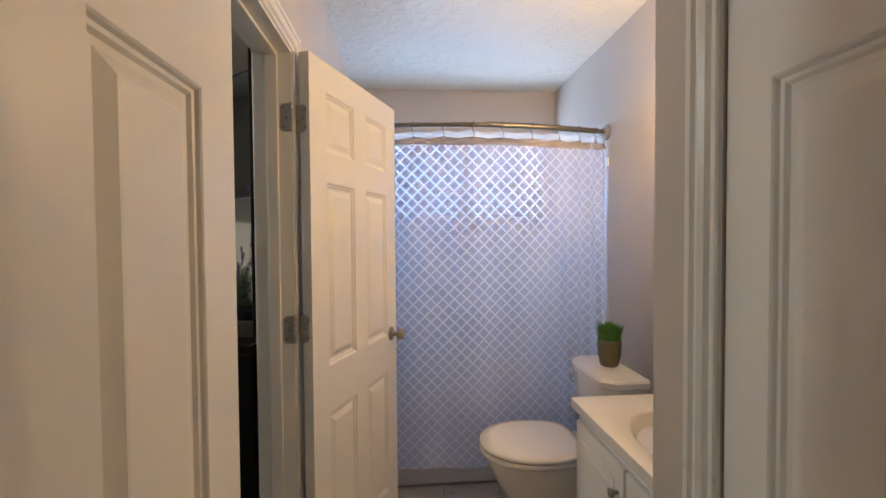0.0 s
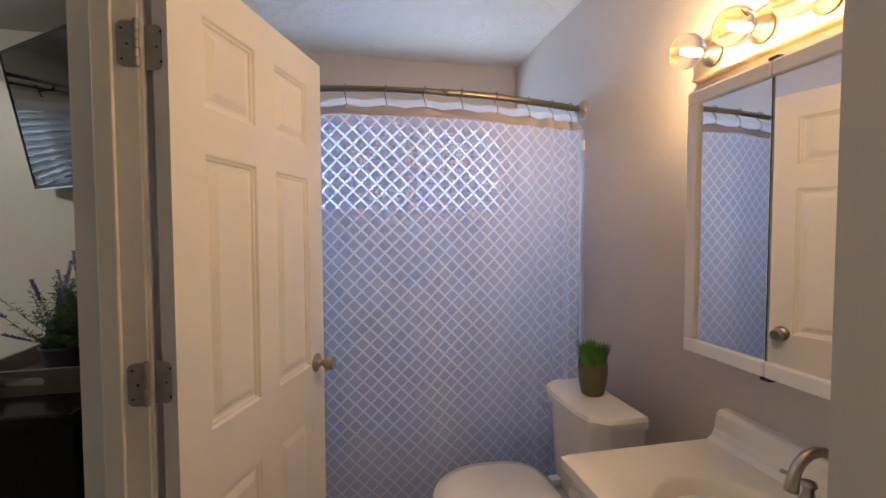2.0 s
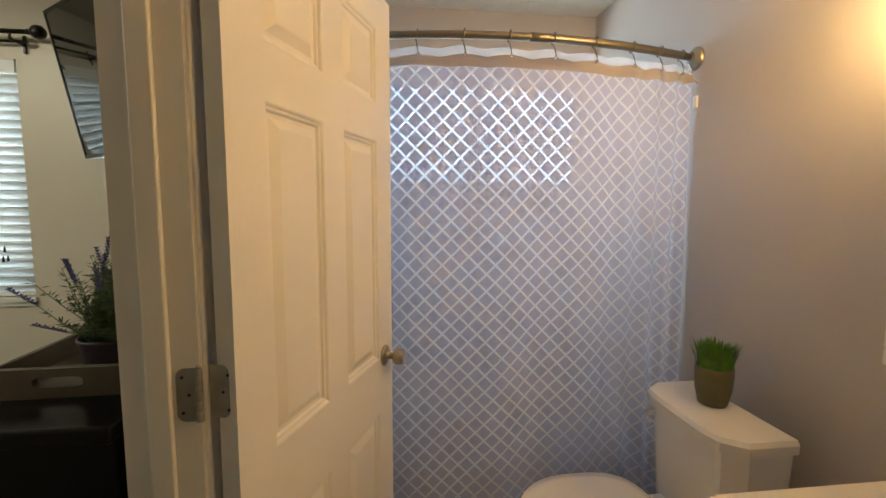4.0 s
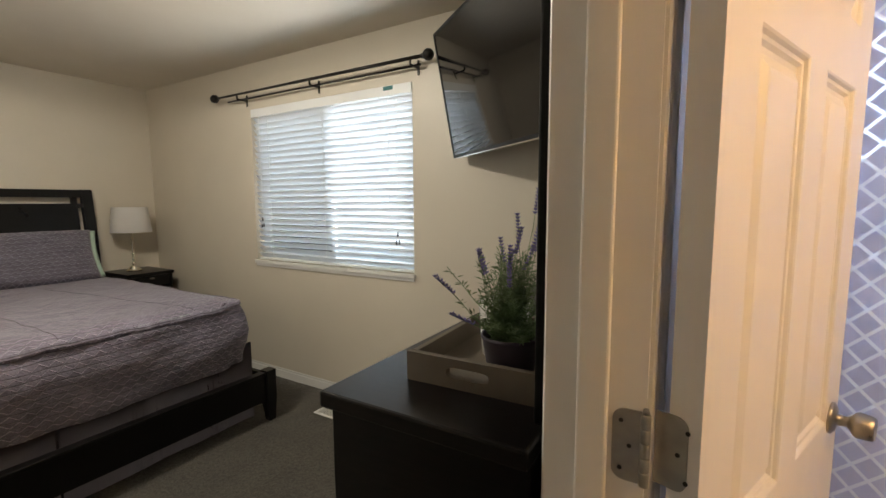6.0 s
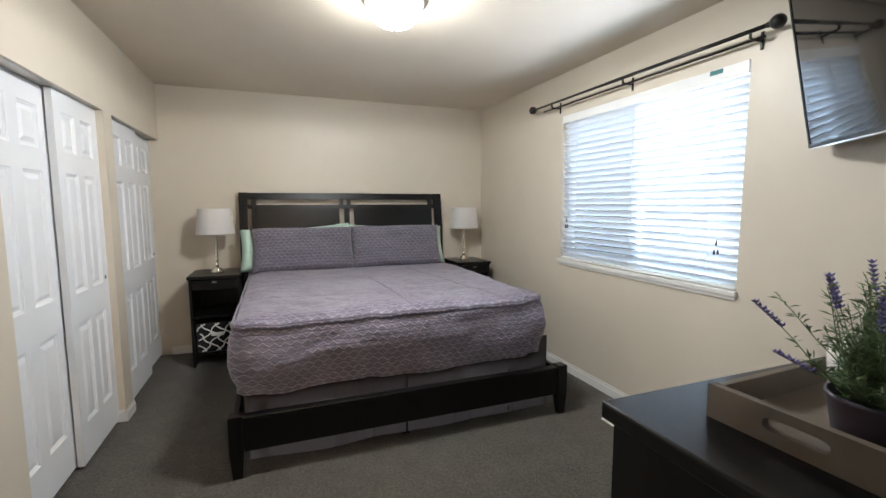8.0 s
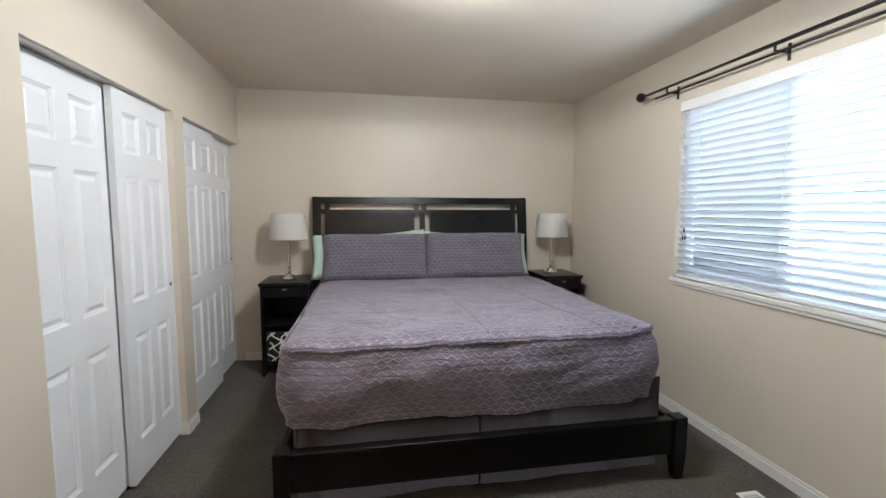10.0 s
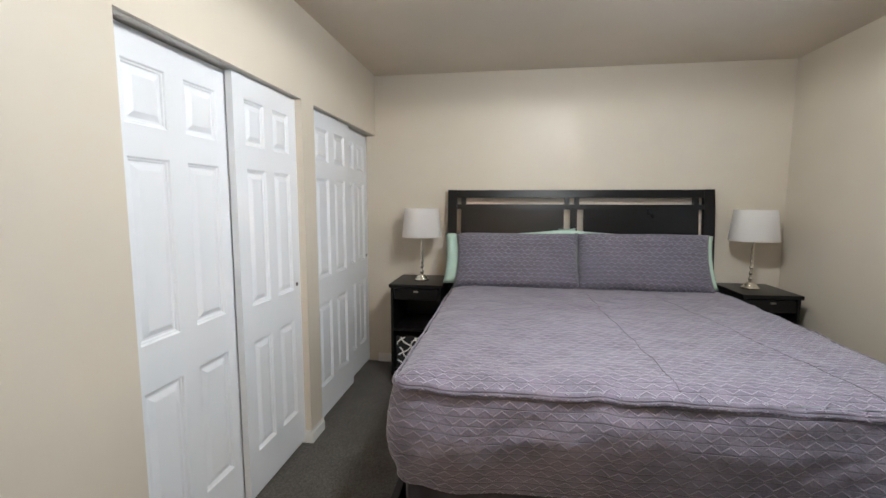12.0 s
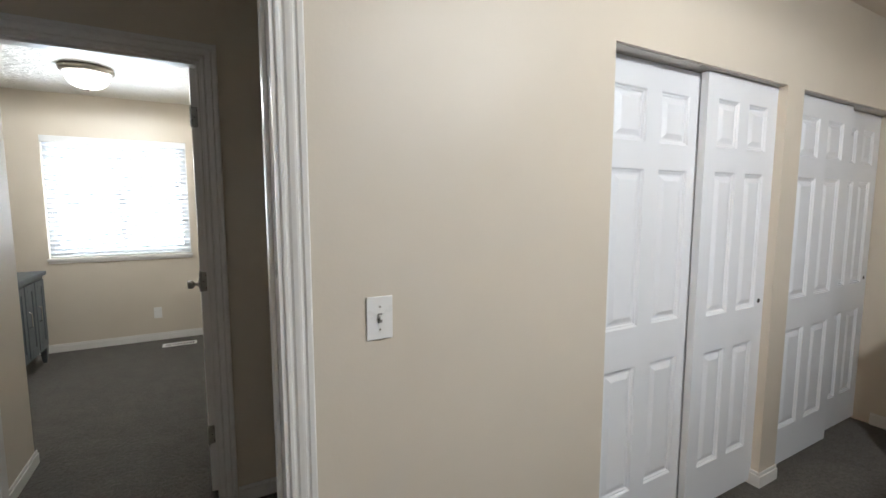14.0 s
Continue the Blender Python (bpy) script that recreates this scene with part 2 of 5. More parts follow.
def sheer(name, colour, through, clear, trellis=0.0):
    """Thin fabric or plastic: part reflects, part lets light through, part is open weave. With trellis, open lines cross it."""
    k = Mat(name, colour, 0.8)
    tr = k.node("ShaderNodeBsdfTranslucent")
    tr.inputs[0].default_value = (*colour, 1)
    op = k.node("ShaderNodeBsdfTransparent")
    out = k.t.nodes["Material Output"]
    m1, m2 = k.node("ShaderNodeMixShader"), k.node("ShaderNodeMixShader")
    m1.inputs[0].default_value, m2.inputs[0].default_value = through, clear
    k.link(k.b.outputs[0], m1.inputs[1])
    k.link(tr.outputs[0], m1.inputs[2])
    k.link(m1.outputs[0], m2.inputs[1])
    k.link(op.outputs[0], m2.inputs[2])
    k.link(m2.outputs[0], out.inputs[0])
    if trellis:
        sep = k.node("ShaderNodeSeparateXYZ")
        k.link(k.coords("UV"), sep.inputs[0])
        u, v = sep.outputs[0], sep.outputs[1]
        lines = []
        for op_name in ("ADD", "SUBTRACT"):
            f = k.math("FRACT", k.math("DIVIDE", k.math(op_name, u, v), trellis))
            lines.append(k.math("ABSOLUTE", k.math("SUBTRACT", f, 0.5)))
        near = k.math("MINIMUM", lines[0], lines[1])
        mask = k.node("ShaderNodeMapRange")
        mask.inputs[1].default_value, mask.inputs[2].default_value, mask.inputs[3].default_value, mask.inputs[4].default_value = 0.096, 0.060, 0.0, 1.0
        k.link(near, mask.inputs[0])
        line = mask.outputs[0]
        c = k.mix(line, colour, (0.92, 0.92, 0.93))
        k.paint(c)
        k.link(c, tr.inputs[0])
        k.link(k.math("ADD", clear, k.math("MULTIPLY", line, 0.30)), m2.inputs[0])
        k.link(k.math("ADD", through, k.math("MULTIPLY", line, 0.15)), m1.inputs[0])
    k.bump(k.noise(300, 2), 0.15, 0.001)
    return k.m


TAN = wall_paint("tan_wall_paint", (0.65, 0.583, 0.48))
TAUPE = wall_paint("taupe_wall_paint", (0.53, 0.48, 0.435))
CEIL_TAN = wall_paint("tan_ceiling_paint", (0.65, 0.575, 0.47))


def rough_ceiling():
    k = Mat("textured_ceiling_paint", (0.72, 0.69, 0.62), 0.45)
    k.spread(2.0, 0.03)
    blobs = k.noise(16, 5)
    k.bump(k.ramp(blobs, 0.45, 0.62, (0, 0, 0), (1, 1, 1)), 0.45, 0.012)
    k.bump(k.noise(120, 3), 0.2, 0.002)
    return k.m


CEIL_TEX = rough_ceiling()
WHITE = trim_paint("white_trim_paint", (0.78, 0.76, 0.72))
DOOR_WHITE = trim_paint("white_door_paint", (0.80, 0.78, 0.75), 0.36, 0.09)
CLOSET_WHITE = trim_paint("closet_door_paint", (0.80, 0.81, 0.83), 0.4, 0.03)
WOOD = dark_wood()
CARPET = carpet()
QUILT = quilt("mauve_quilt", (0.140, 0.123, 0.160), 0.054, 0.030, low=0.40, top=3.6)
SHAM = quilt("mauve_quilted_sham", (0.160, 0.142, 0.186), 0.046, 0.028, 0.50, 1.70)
SHEET_GREY = plain("grey_bed_skirt", (0.095, 0.083, 0.09), 0.9, relief=0.3)
MINT = plain("mint_cotton", (0.50, 0.66, 0.57), 0.8, scale=4, relief=0.15)
NICKEL = plain("brushed_nickel", (0.42, 0.39, 0.34), 0.33, 1.0, scale=12)
HINGE_METAL = plain("worn_hinge_steel", (0.38, 0.37, 0.345), 0.38, 0.85, scale=40, vary=0.12)
BRONZE = plain("dark_bronze", (0.03, 0.027, 0.025), 0.35, 0.6)
BRASS = plain("satin_brass", (0.66, 0.53, 0.30), 0.36, 1.0, scale=14)
ROD_STEEL = plain("aged_nickel", (0.27, 0.24, 0.20), 0.38, 1.0, scale=20)
CHROME = plain("chrome", (0.75, 0.73, 0.70), 0.12, 1.0, vary=0.02, relief=0)
PORCELAIN = plain("white_porcelain", (0.80, 0.78, 0.75), 0.10, vary=0.015, relief=0.0, Coat_Weight=0.4)
MARBLE = plain("cultured_marble", (0.82, 0.77, 0.68), 0.16, vary=0.02, relief=0.0, Coat_Weight=0.3)
BLIND = sheer("white_blind_slat", (0.82, 0.83, 0.84), 0.32, 0.0)
VINYL = plain("white_vinyl_frame", (0.80, 0.80, 0.79), 0.35, vary=0.02)
CLEAR = glass("clear_glass")
BULB_GLASS = glass("globe_glass", (1.0, 0.95, 0.86))
FROST = glass("frosted_glass", (0.95, 0.97, 1.0), 0.55)
MIRROR = Mat("mirror_silver", (0.90, 0.91, 0.91), 0.015, 1.0).m
SCREEN_BLACK = plain("tv_glass", (0.004, 0.004, 0.005), 0.03, vary=0.0, relief=0.0, Coat_Weight=0.5, Coat_Roughness=0.02, Specular_IOR_Level=0.5)
PLASTIC_BLACK = plain("black_plastic", (0.012, 0.012, 0.013), 0.35)
PLASTIC_WHITE = plain("white_plastic", (0.80, 0.79, 0.76), 0.3, vary=0.02, relief=0)
CURTAIN = sheer("trellis_curtain", (0.48, 0.475, 0.58), 0.45, 0.0, 0.06)
CURTAIN_BAND = sheer("curtain_top_band", (0.42, 0.37, 0.35), 0.12, 0.0)
LINER = sheer("white_curtain_liner", (0.90, 0.92, 0.94), 0.5, 0.50)
TILE = plain("tan_floor_tile", (0.47, 0.41, 0.345), 0.32, scale=9, vary=0.14)
GROUT = plain("grout", (0.30, 0.27, 0.24), 0.9, scale=30)
FILAMENT = glow("lit_filament", (1.0, 0.58, 0.22), 14.0)
DOME = glow("lit_glass_dome", (1.0, 0.94, 0.85), 25.0)
DOME_DIM = glow("dim_lit_glass_dome", (1.0, 0.92, 0.80), 3.5)
LAMPSHADE = sheer("quilted_white_shade", (0.86, 0.83, 0.80), 0.35, 0.0)
CRYSTAL = plain("mercury_glass", (0.72, 0.66, 0.56), 0.14, 0.9, vary=0.1, relief=0)
GREY_WOOD = plain("weathered_grey_wood", (0.155, 0.128, 0.098), 0.6, scale=5, vary=0.25, relief=0.2)
POT_PURPLE = plain("plum_pot", (0.07, 0.056, 0.08), 0.5)
POT_OLIVE = plain("olive_ceramic", (0.13, 0.12, 0.065), 0.35)
LEAF = plain("sage_leaf", (0.17, 0.245, 0.115), 0.6, vary=0.35, scale=25)
GRASS = plain("bright_grass", (0.085, 0.22, 0.025), 0.5, vary=0.3, scale=30)
LAVENDER = plain("lavender_flower", (0.21, 0.18, 0.42), 0.7, vary=0.25, scale=30)
SOIL = plain("soil", (0.03, 0.022, 0.016), 0.9)
BLUE_GREY = plain("blue_grey_painted_wood", (0.10, 0.115, 0.125), 0.5, vary=0.15)


# ---- structure ----
TOP = 2.44


def setting(name, bm, material, label, category):
    return tagged(part(name, bm, material), label, category, kind="structure")


setting("floor", boxes((-5.19, 2.12, -4.09, 3.66, -0.15, 0.0)), CARPET, "grey cut-pile carpet over the bedroom, hall and spare room", "carpet")
setting("ground", boxes((-300, 300, -300, 300, -2.7, -2.6)), plain("dry_grass", (0.12, 0.13, 0.07), 0.9, scale=0.6, vary=0.3), "dry lawn around the house", "ground")
setting("wall_storey_below", boxes((-5.19, 2.12, -4.09, 3.66, -2.6, -0.15)), TAN, "plain tan storey under the rooms", "wall")
setting("wall_north", wall_segments("x", -5.19, 1.07, 3.52, 3.66, 0, TOP, [(-3.53, -2.01, 0.93, 2.10), (-0.37, 0.925, 1.47, 2.12)]), TAN, "tan painted outer wall with the bedroom window", "wall")
setting("wall_west", boxes((-5.19, -5.05, -0.42, 3.52, 0, TOP)), TAN, "tan painted bedroom wall behind the headboard", "wall")
setting("wall_south", wall_segments("x", -5.05, -0.50, 0.224, 0.344, 0, TOP, [(-5.05, -3.864, 0, 1.955), (-3.71, -2.566, 0, 1.955), (-1.49, -0.73, 0, 2.0)]), TAN, "tan painted wall with two closet openings and a doorway", "wall")
setting("wall_bath_south", wall_segments("x", -0.50, 1.07, 0.224, 0.344, 0, TOP, [(-0.43, 0.25, 0, 2.0)]), TAUPE, "taupe painted wall with the doorway to the hall", "wall")
bath_w = setting("wall_between", wall_segments("y", 0.344, 3.52, -0.637, -0.55, 0, TOP, [(1.10, 1.84, 0, 2.0)]), TAN, "tan painted wall between bedroom and bathroom", "wall")
setting("wall_bath_west", wall_segments("y", 0.344, 3.52, -0.55, -0.522, 0, TOP, [(1.10, 1.84, 0, 2.0)]), TAUPE, "taupe painted bathroom wall with a doorway to the bedroom", "wall")
setting("wall_bath_east", boxes((0.93, 1.07, 0.344, 3.52, 0, TOP)), TAUPE, "taupe painted bathroom wall behind vanity and toilet", "wall")
setting("wall_bath_north", wall_segments("x", -0.525, 0.93, 3.505, 3.52, 0, TOP, [(-0.37, 0.925, 1.47, 2.12)]), TAUPE, "taupe painted wall over the bathtub", "wall")
setting("wall_linen", wall_segments("y", 0.344, 1.115, 0.292, 0.362, 0, TOP, [(0.37, 0.945, 0, 2.0)]), TAUPE, "taupe painted wall with a linen closet door", "wall")
setting("wall_alcove", boxes((0.362, 0.93, 1.045, 1.115, 0, TOP)), TAUPE, "taupe painted wall beside the vanity", "wall")
setting("wall_hall_south", wall_segments("x", -2.4, 1.07, -0.90, -0.78, 0, TOP, [(-1.353, -0.565, 0, 2.03)]), TAN, "tan painted hall wall with the spare room's doorway", "wall")
setting("wall_hall_west", boxes((-2.52, -2.4, -0.90, 0.224, 0, TOP)), TAN, "tan painted end of the hall", "wall")
setting("wall_hall_east", boxes((1.07, 1.19, -0.90, 0.344, 0, TOP)), TAN, "tan painted far end of the hall", "wall")
setting("wall_closet_back", boxes((-5.05, -2.52, -0.42, -0.34, 0, TOP)), TAN, "closet back wall", "wall")
setting("wall_spare_west", boxes((-1.62, -1.50, -3.95, -0.90, 0, TOP)), TAN, "tan painted spare room wall", "wall")
setting("wall_spare_south", wall_segments("x", -1.62, 2.12, -4.09, -3.95, 0, TOP, [(-1.19, -0.03, 0.90, 2.05)]), TAN, "tan painted spare room wall with a window", "wall")
setting("wall_spare_east", boxes((2.0, 2.12, -3.95, -1.64, 0, TOP)), TAN, "tan painted spare room wall", "wall")
setting("wall_spare_closet", boxes((-0.457, 2.12, -1.64, -0.90, 0, TOP)), TAN, "tan painted projecting wall in the spare room", "wall")
setting("ceiling", boxes((-5.19, -0.637, 0.224, 3.66, TOP, TOP + 0.12)), CEIL_TAN, "smooth tan painted bedroom ceiling", "ceiling")
setting("ceiling_bath", boxes((-0.637, 1.07, 0.224, 3.66, TOP, TOP + 0.12)), CEIL_TEX, "textured off-white bathroom ceiling", "ceiling")
setting("ceiling_hall", boxes((-5.19, 2.12, -4.09, 0.224, TOP, TOP + 0.12)), CEIL_TEX, "textured off-white hall and spare room ceiling", "ceiling")


# casings, jambs and baseboards
def casing_profile(bm, axis, face, out, a0, a1, z1, w=0.062):
    """A moulded casing round an opening from a0 to a1, up to z1, on the wall face at 'face', standing out along 'out'."""
    prof = ((0.0, 0.0), (0.0, 0.007), (0.003, 0.010), (0.009, 0.0105), (0.013, 0.0065), (0.017, 0.0065), (0.022, 0.013), (0.032, 0.0165), (0.037, 0.0165), (0.040, 0.012),
            (0.044, 0.012), (0.048, 0.018), (0.058, 0.019), (0.062, 0.016), (0.062, 0.0))
    k = w / 0.062
    loops = []
    for end in range(4):
        loop = []
        for s, d in prof:
            u = (a0 - s * k) if end < 2 else (a1 + s * k)
            z = 0.0 if end in (0, 3) else z1 + s * k
            loop.append((u, face + out * d, z) if axis == "x" else (face + out * d, u, z))
        loops.append(loop)
    loft(loops, bm)
    bmesh.ops.recalc_face_normals(bm, faces=bm.faces)


def door_frame(name, axis, a0, a1, b0, b1, z1, stop_at, label, sides=(1, 1)):
    """Jamb lining and casings of a doorway; the wall is thick from b0 to b1."""
    f = empty(name, Matrix.Identity(4), label, "door frame", kind="structure")

    def bx(bm, u0, u1, w0, w1, z0, zz, **kw):
        box(bm, *((u0, u1, w0, w1) if axis == "x" else (w0, w1, u0, u1)), z0, zz, **kw)

    t = 0.016
    bm = bmesh.new()
    bx(bm, a0, a0 + t, b0 - 0.003, b1 + 0.003, 0, z1)
    bx(bm, a1 - t, a1, b0 - 0.003, b1 + 0.003, 0, z1)
    bx(bm, a0 + t, a1 - t, b0 - 0.003, b1 + 0.003, z1 - t, z1)
    part("jamb", bm, WHITE, f)
    s0, s1 = stop_at
    bm = bmesh.new()
    bx(bm, a0 + t, a0 + t + 0.011, s0, s1, 0, z1 - t, bevel=0.003)
    bx(bm, a1 - t - 0.011, a1 - t, s0, s1, 0, z1 - t, bevel=0.003)
    bx(bm, a0 + t + 0.011, a1 - t - 0.011, s0, s1, z1 - t - 0.011, z1 - t, bevel=0.003)
    part("door_stop", bm, WHITE, f)
    for face, out, on in ((b0, -1, sides[0]), (b1, 1, sides[1])):
        if on:
            bm = bmesh.new()
            casing_profile(bm, axis, face, out, a0 + 0.006, a1 - 0.006, z1 - 0.006)
            part("casing", bm, WHITE, f)
    return f


door_frame("trim_bath_bedroom", "y", 1.10, 1.84, -0.637, -0.522, 2.0, (-0.598, -0.561), "white painted moulded frame of the bathroom doorway")
door_frame("trim_bedroom_hall", "x", -1.49, -0.73, 0.224, 0.344, 2.0, (0.25, 0.29), "white painted moulded frame of the bedroom doorway")
door_frame("trim_bath_hall", "x", -0.43, 0.25, 0.224, 0.344, 2.0, (0.25, 0.29), "white painted frame of the bathroom's hall doorway", (1, 0))
door_frame("trim_spare", "x", -1.353, -0.565, -0.90, -0.78, 2.03, (-0.84, -0.80), "white painted moulded frame of the spare room doorway")
bm = bmesh.new()
casing_profile(bm, "y", 0.292, -1, 0.37, 0.945, 2.0, 0.060)
setting("trim_linen", bm, WHITE, "white moulded casing round the linen closet door", "door frame")


def baseboard(rows):
    for x0, x1, y0, y1 in rows:
        dx = 0.004 if x1 - x0 < 0.03 else 0
        dy = 0.004 if y1 - y0 < 0.03 else 0
        bm = bmesh.new()
        box(bm, x0, x1, y0, y1, 0, 0.058)
        box(bm, x0 + dx, x1 - dx, y0 + dy, y1 - dy, 0.058, 0.078, bevel=0.003)
        setting("baseboard", bm, WHITE, "white painted stepped baseboard along the wall", "baseboard")


baseboard([(-5.05, -0.657, 3.506, 3.52), (-5.05, -5.036, 0.35, 3.506), (-3.864, -3.696, 0.344, 0.358), (-3.71, -3.696, 0.25, 0.344),
           (-2.566, -1.55, 0.344, 0.358), (-0.651, -0.637, 1.905, 3.506), (-2.4, -1.412, -0.78, -0.766), (-0.50, 1.07, -0.78, -0.766), (-2.4, -1.555, 0.21, 0.224),
           (-1.50, 2.0, -3.95, -3.936), (-0.471, -0.457, -1.654, -0.90), (-1.50, -1.486, -3.936, -0.90),
           (0.278, 0.292, 1.02, 1.115), (-0.522, -0.508, 1.91, 2.74)])

# bathroom floor: tiles over grout
tile_floor = setting("floor_bath", boxes((-0.525, 0.93, 0.344, 3.52, 0.0, 0.006)), GROUT, "tan ceramic tile floor with darker grout", "floor")


# ---- six-panel doors ----
def panel_rings(bm, x0, x1, z0, z1, y, out):
    """One moulded raised panel: an ogee down from the face, then a bevel up to the field."""
    rings = []
    for ins, d in ((0.0, 0.0), (0.003, -0.002), (0.006, -0.0065), (0.011, -0.0075), (0.015, -0.0125), (0.023, -0.0125), (0.042, -0.003), (0.046, -0.0025)):
        rings.append([bm.verts.new(p) for p in ((x0 + ins, y + out * d, z0 + ins), (x1 - ins, y + out * d, z0 + ins), (x1 - ins, y + out * d, z1 - ins), (x0 + ins, y + out * d, z1 - ins))])
    for a, b in zip(rings, rings[1:]):
        for k in range(4):
            f = (a[k], a[(k + 1) % 4], b[(k + 1) % 4], b[k])
            bm.faces.new(f if out < 0 else f[::-1])
    f = rings[-1]
    bm.faces.new(f if out < 0 else f[::-1])


def six_panel(name, w, h, t, m, label, material, hand=1, category="door", kind="structure", hinges=(), knob=0.0, group="", stile=0.145, reach=0.0):
    """A moulded six-panel leaf, hinged at its local x = 0, thick from y = 0 to t."""
    d = empty(name, m, label, category, group, kind)
    st, mid = w * stile, w * 0.135
    c0, c1 = (st, (w - mid) / 2), ((w + mid) / 2, w - st)
    s = h / 1.98
    rows = ((0.205 * s, 0.755 * s), (0.925 * s, 1.567 * s), (1.672 * s, 1.878 * s))
    xs = [0, c0[0], c0[1], c1[0], c1[1], w]
    zs = [0] + [v for r in rows for v in r] + [h]
    bm = bmesh.new()
    for y, out in ((0.0, -1), (t, 1)):
        g = [[bm.verts.new((x, y, z)) for z in zs] for x in xs]
        for i in range(5):
            for j in range(7):
                if i in (1, 3) and j in (1, 3, 5):
                    continue
                f = (g[i][j], g[i + 1][j], g[i + 1][j + 1], g[i][j + 1])
                bm.faces.new(f if out < 0 else f[::-1])
    for x0, x1, z0, z1 in ((0, 0, 0, h), (w, w, 0, h)):
        q = [bm.verts.new(p) for p in ((x0, 0, 0), (x0, t, 0), (x0, t, h), (x0, 0, h))]
        bm.faces.new(q if x0 else q[::-1])
    for z in (0, h):
        q = [bm.verts.new(p) for p in ((0, 0, z), (w, 0, z), (w, t, z), (0, t, z))]
        bm.faces.new(q if z else q[::-1])
    part("leaf", bm, material, d)
    for c in (c0, c1):
        for r in rows:
            bm = bmesh.new()
            panel_rings(bm, *c, *r, 0.0, -1)
            panel_rings(bm, *c, *r, t, 1)
            part("panel", bm, material, d)
    for z in hinges:
        hinge(d, z, t, hand, reach)
    if knob:
        for side in (-1, 1):
            base = Vector((w - 0.062, 0 if side < 0 else t, knob))
            turn = Matrix.Translation(base) @ Matrix.Rotation(radians(90 if side < 0 else -90), 4, "X")
            bm = lathe([(0, 0), (0.032, 0), (0.032, 0.004), (0.024, 0.009), (0.012, 0.011), (0.010, 0.026), (0.015, 0.031), (0.0235, 0.037), (0.0262, 0.043), (0.0245, 0.058), (0.0225, 0.065), (0.0195, 0.067), (0.010, 0.0655), (0, 0.065)], 24, m=turn)
            part("door_knob", bm, NICKEL, d, "brushed nickel round door knob", smooth=True)
        part("latch_plate", boxes((w, w + 0.0015, t / 2 - 0.011, t / 2 + 0.011, knob - 0.028, knob + 0.028)), NICKEL, d)
    return d


def hinge(parent, z, t, hand, reach=0.0):
    """A butt hinge at the leaf's edge: one rounded leaf on the door's edge, knuckles at the corner."""
    y = 0.0 if hand > 0 else t
    out = -1 if hand > 0 else 1
    pin = (-0.023 if reach else -0.010, y + out * (reach + 0.001))
    bm = bmesh.new()
    for k in range(5):
        zz = z - 0.044 + k * 0.0178
        lathe([(0, 0), (0.0052, 0), (0.0058, 0.0008), (0.0058, 0.0160), (0.0052, 0.0168), (0, 0.0168)], 14, bm, (*pin, zz))
    lathe([(0, 0), (0.0045, 0), (0.003, 0.006), (0, 0.007)], 10, bm, (*pin, z + 0.045))
    h = part("hinge", bm, HINGE_METAL, parent, "worn steel butt hinge", smooth=True)
    far, root = y - out * (0.031 - 0.6 * reach), y + out * reach
    bm = boxes((-0.0022, 0.0, min(root, far), max(root, far), z - 0.045, z + 0.045))
    es = [e for e in bm.edges if abs(e.verts[0].co.x - e.verts[1].co.x) > 1e-4 and abs(e.verts[0].co.y - far) < 1e-4]
    bmesh.ops.bevel(bm, geom=es, offset=0.013, segments=5, profile=0.5, affect="EDGES")
    part("hinge_leaf", bm, HINGE_METAL, h)
    bm = bmesh.new()
    for k, dz in enumerate((-0.03, 0.0, 0.03)):
        tube([(-0.0022, y - out * (0.012 if k == 1 else 0.022), z + dz), (-0.0034, y - out * (0.012 if k == 1 else 0.022), z + dz)], 0.0027, 8, bm)
    part("screw", bm, BRONZE, h)


def jamb_hinge(name, x0, x1, y, z, out):
    """The other half of a hinge, let into the jamb face at y; its screws face along out."""
    h = empty(name, Matrix.Identity(4), "worn steel hinge leaf on the white jamb", "hinge", "hinges on the bathroom jamb")
    bm = boxes((x0, x1, *sorted((y, y + out * 0.002)), z - 0.045, z + 0.045))
    es = [e for e in bm.edges if abs(e.verts[0].co.y - e.verts[1].co.y) > 1e-4 and abs(e.verts[0].co.x - x0) < 1e-4]
    bmesh.ops.bevel(bm, geom=es, offset=0.014, segments=5, profile=0.5, affect="EDGES")
    part("hinge_plate", bm, HINGE_METAL, h)
    for k, dz in enumerate((-0.03, 0.0, 0.03)):
        xx = x0 + (x1 - x0) * (0.30 if k != 1 else 0.6)
        part("screw", tube([(xx, y + out * 0.002, z + dz), (xx, y + out * 0.0030, z + dz)], 0.0027, 10), BRONZE, h)


BATH_HINGES = (0.30, 1.086, 1.776)
six_panel("door_1", 0.70, 1.98, 0.035, Matrix.Translation((-0.463, 1.822, 0.012)) @ Matrix.Rotation(radians(68.6), 4, "Z"),
          "white six-panel bathroom door, standing open on steel hinges", DOOR_WHITE, -1, hinges=[z - 0.012 for z in BATH_HINGES], knob=0.925, reach=0.015)
for z in BATH_HINGES:
    jamb_hinge("hinge", -0.556, -0.523, 1.824, z, -1)
six_panel("door_2", 0.70, 1.98, 0.035, Matrix.Translation((-0.41, 0.352, 0.012)) @ Matrix.Rotation(radians(90), 4, "Z"),
          "white six-panel door to the hall, folded back against the wall", DOOR_WHITE, 1, hinges=[0.27, 1.0, 1.79], knob=0.925)
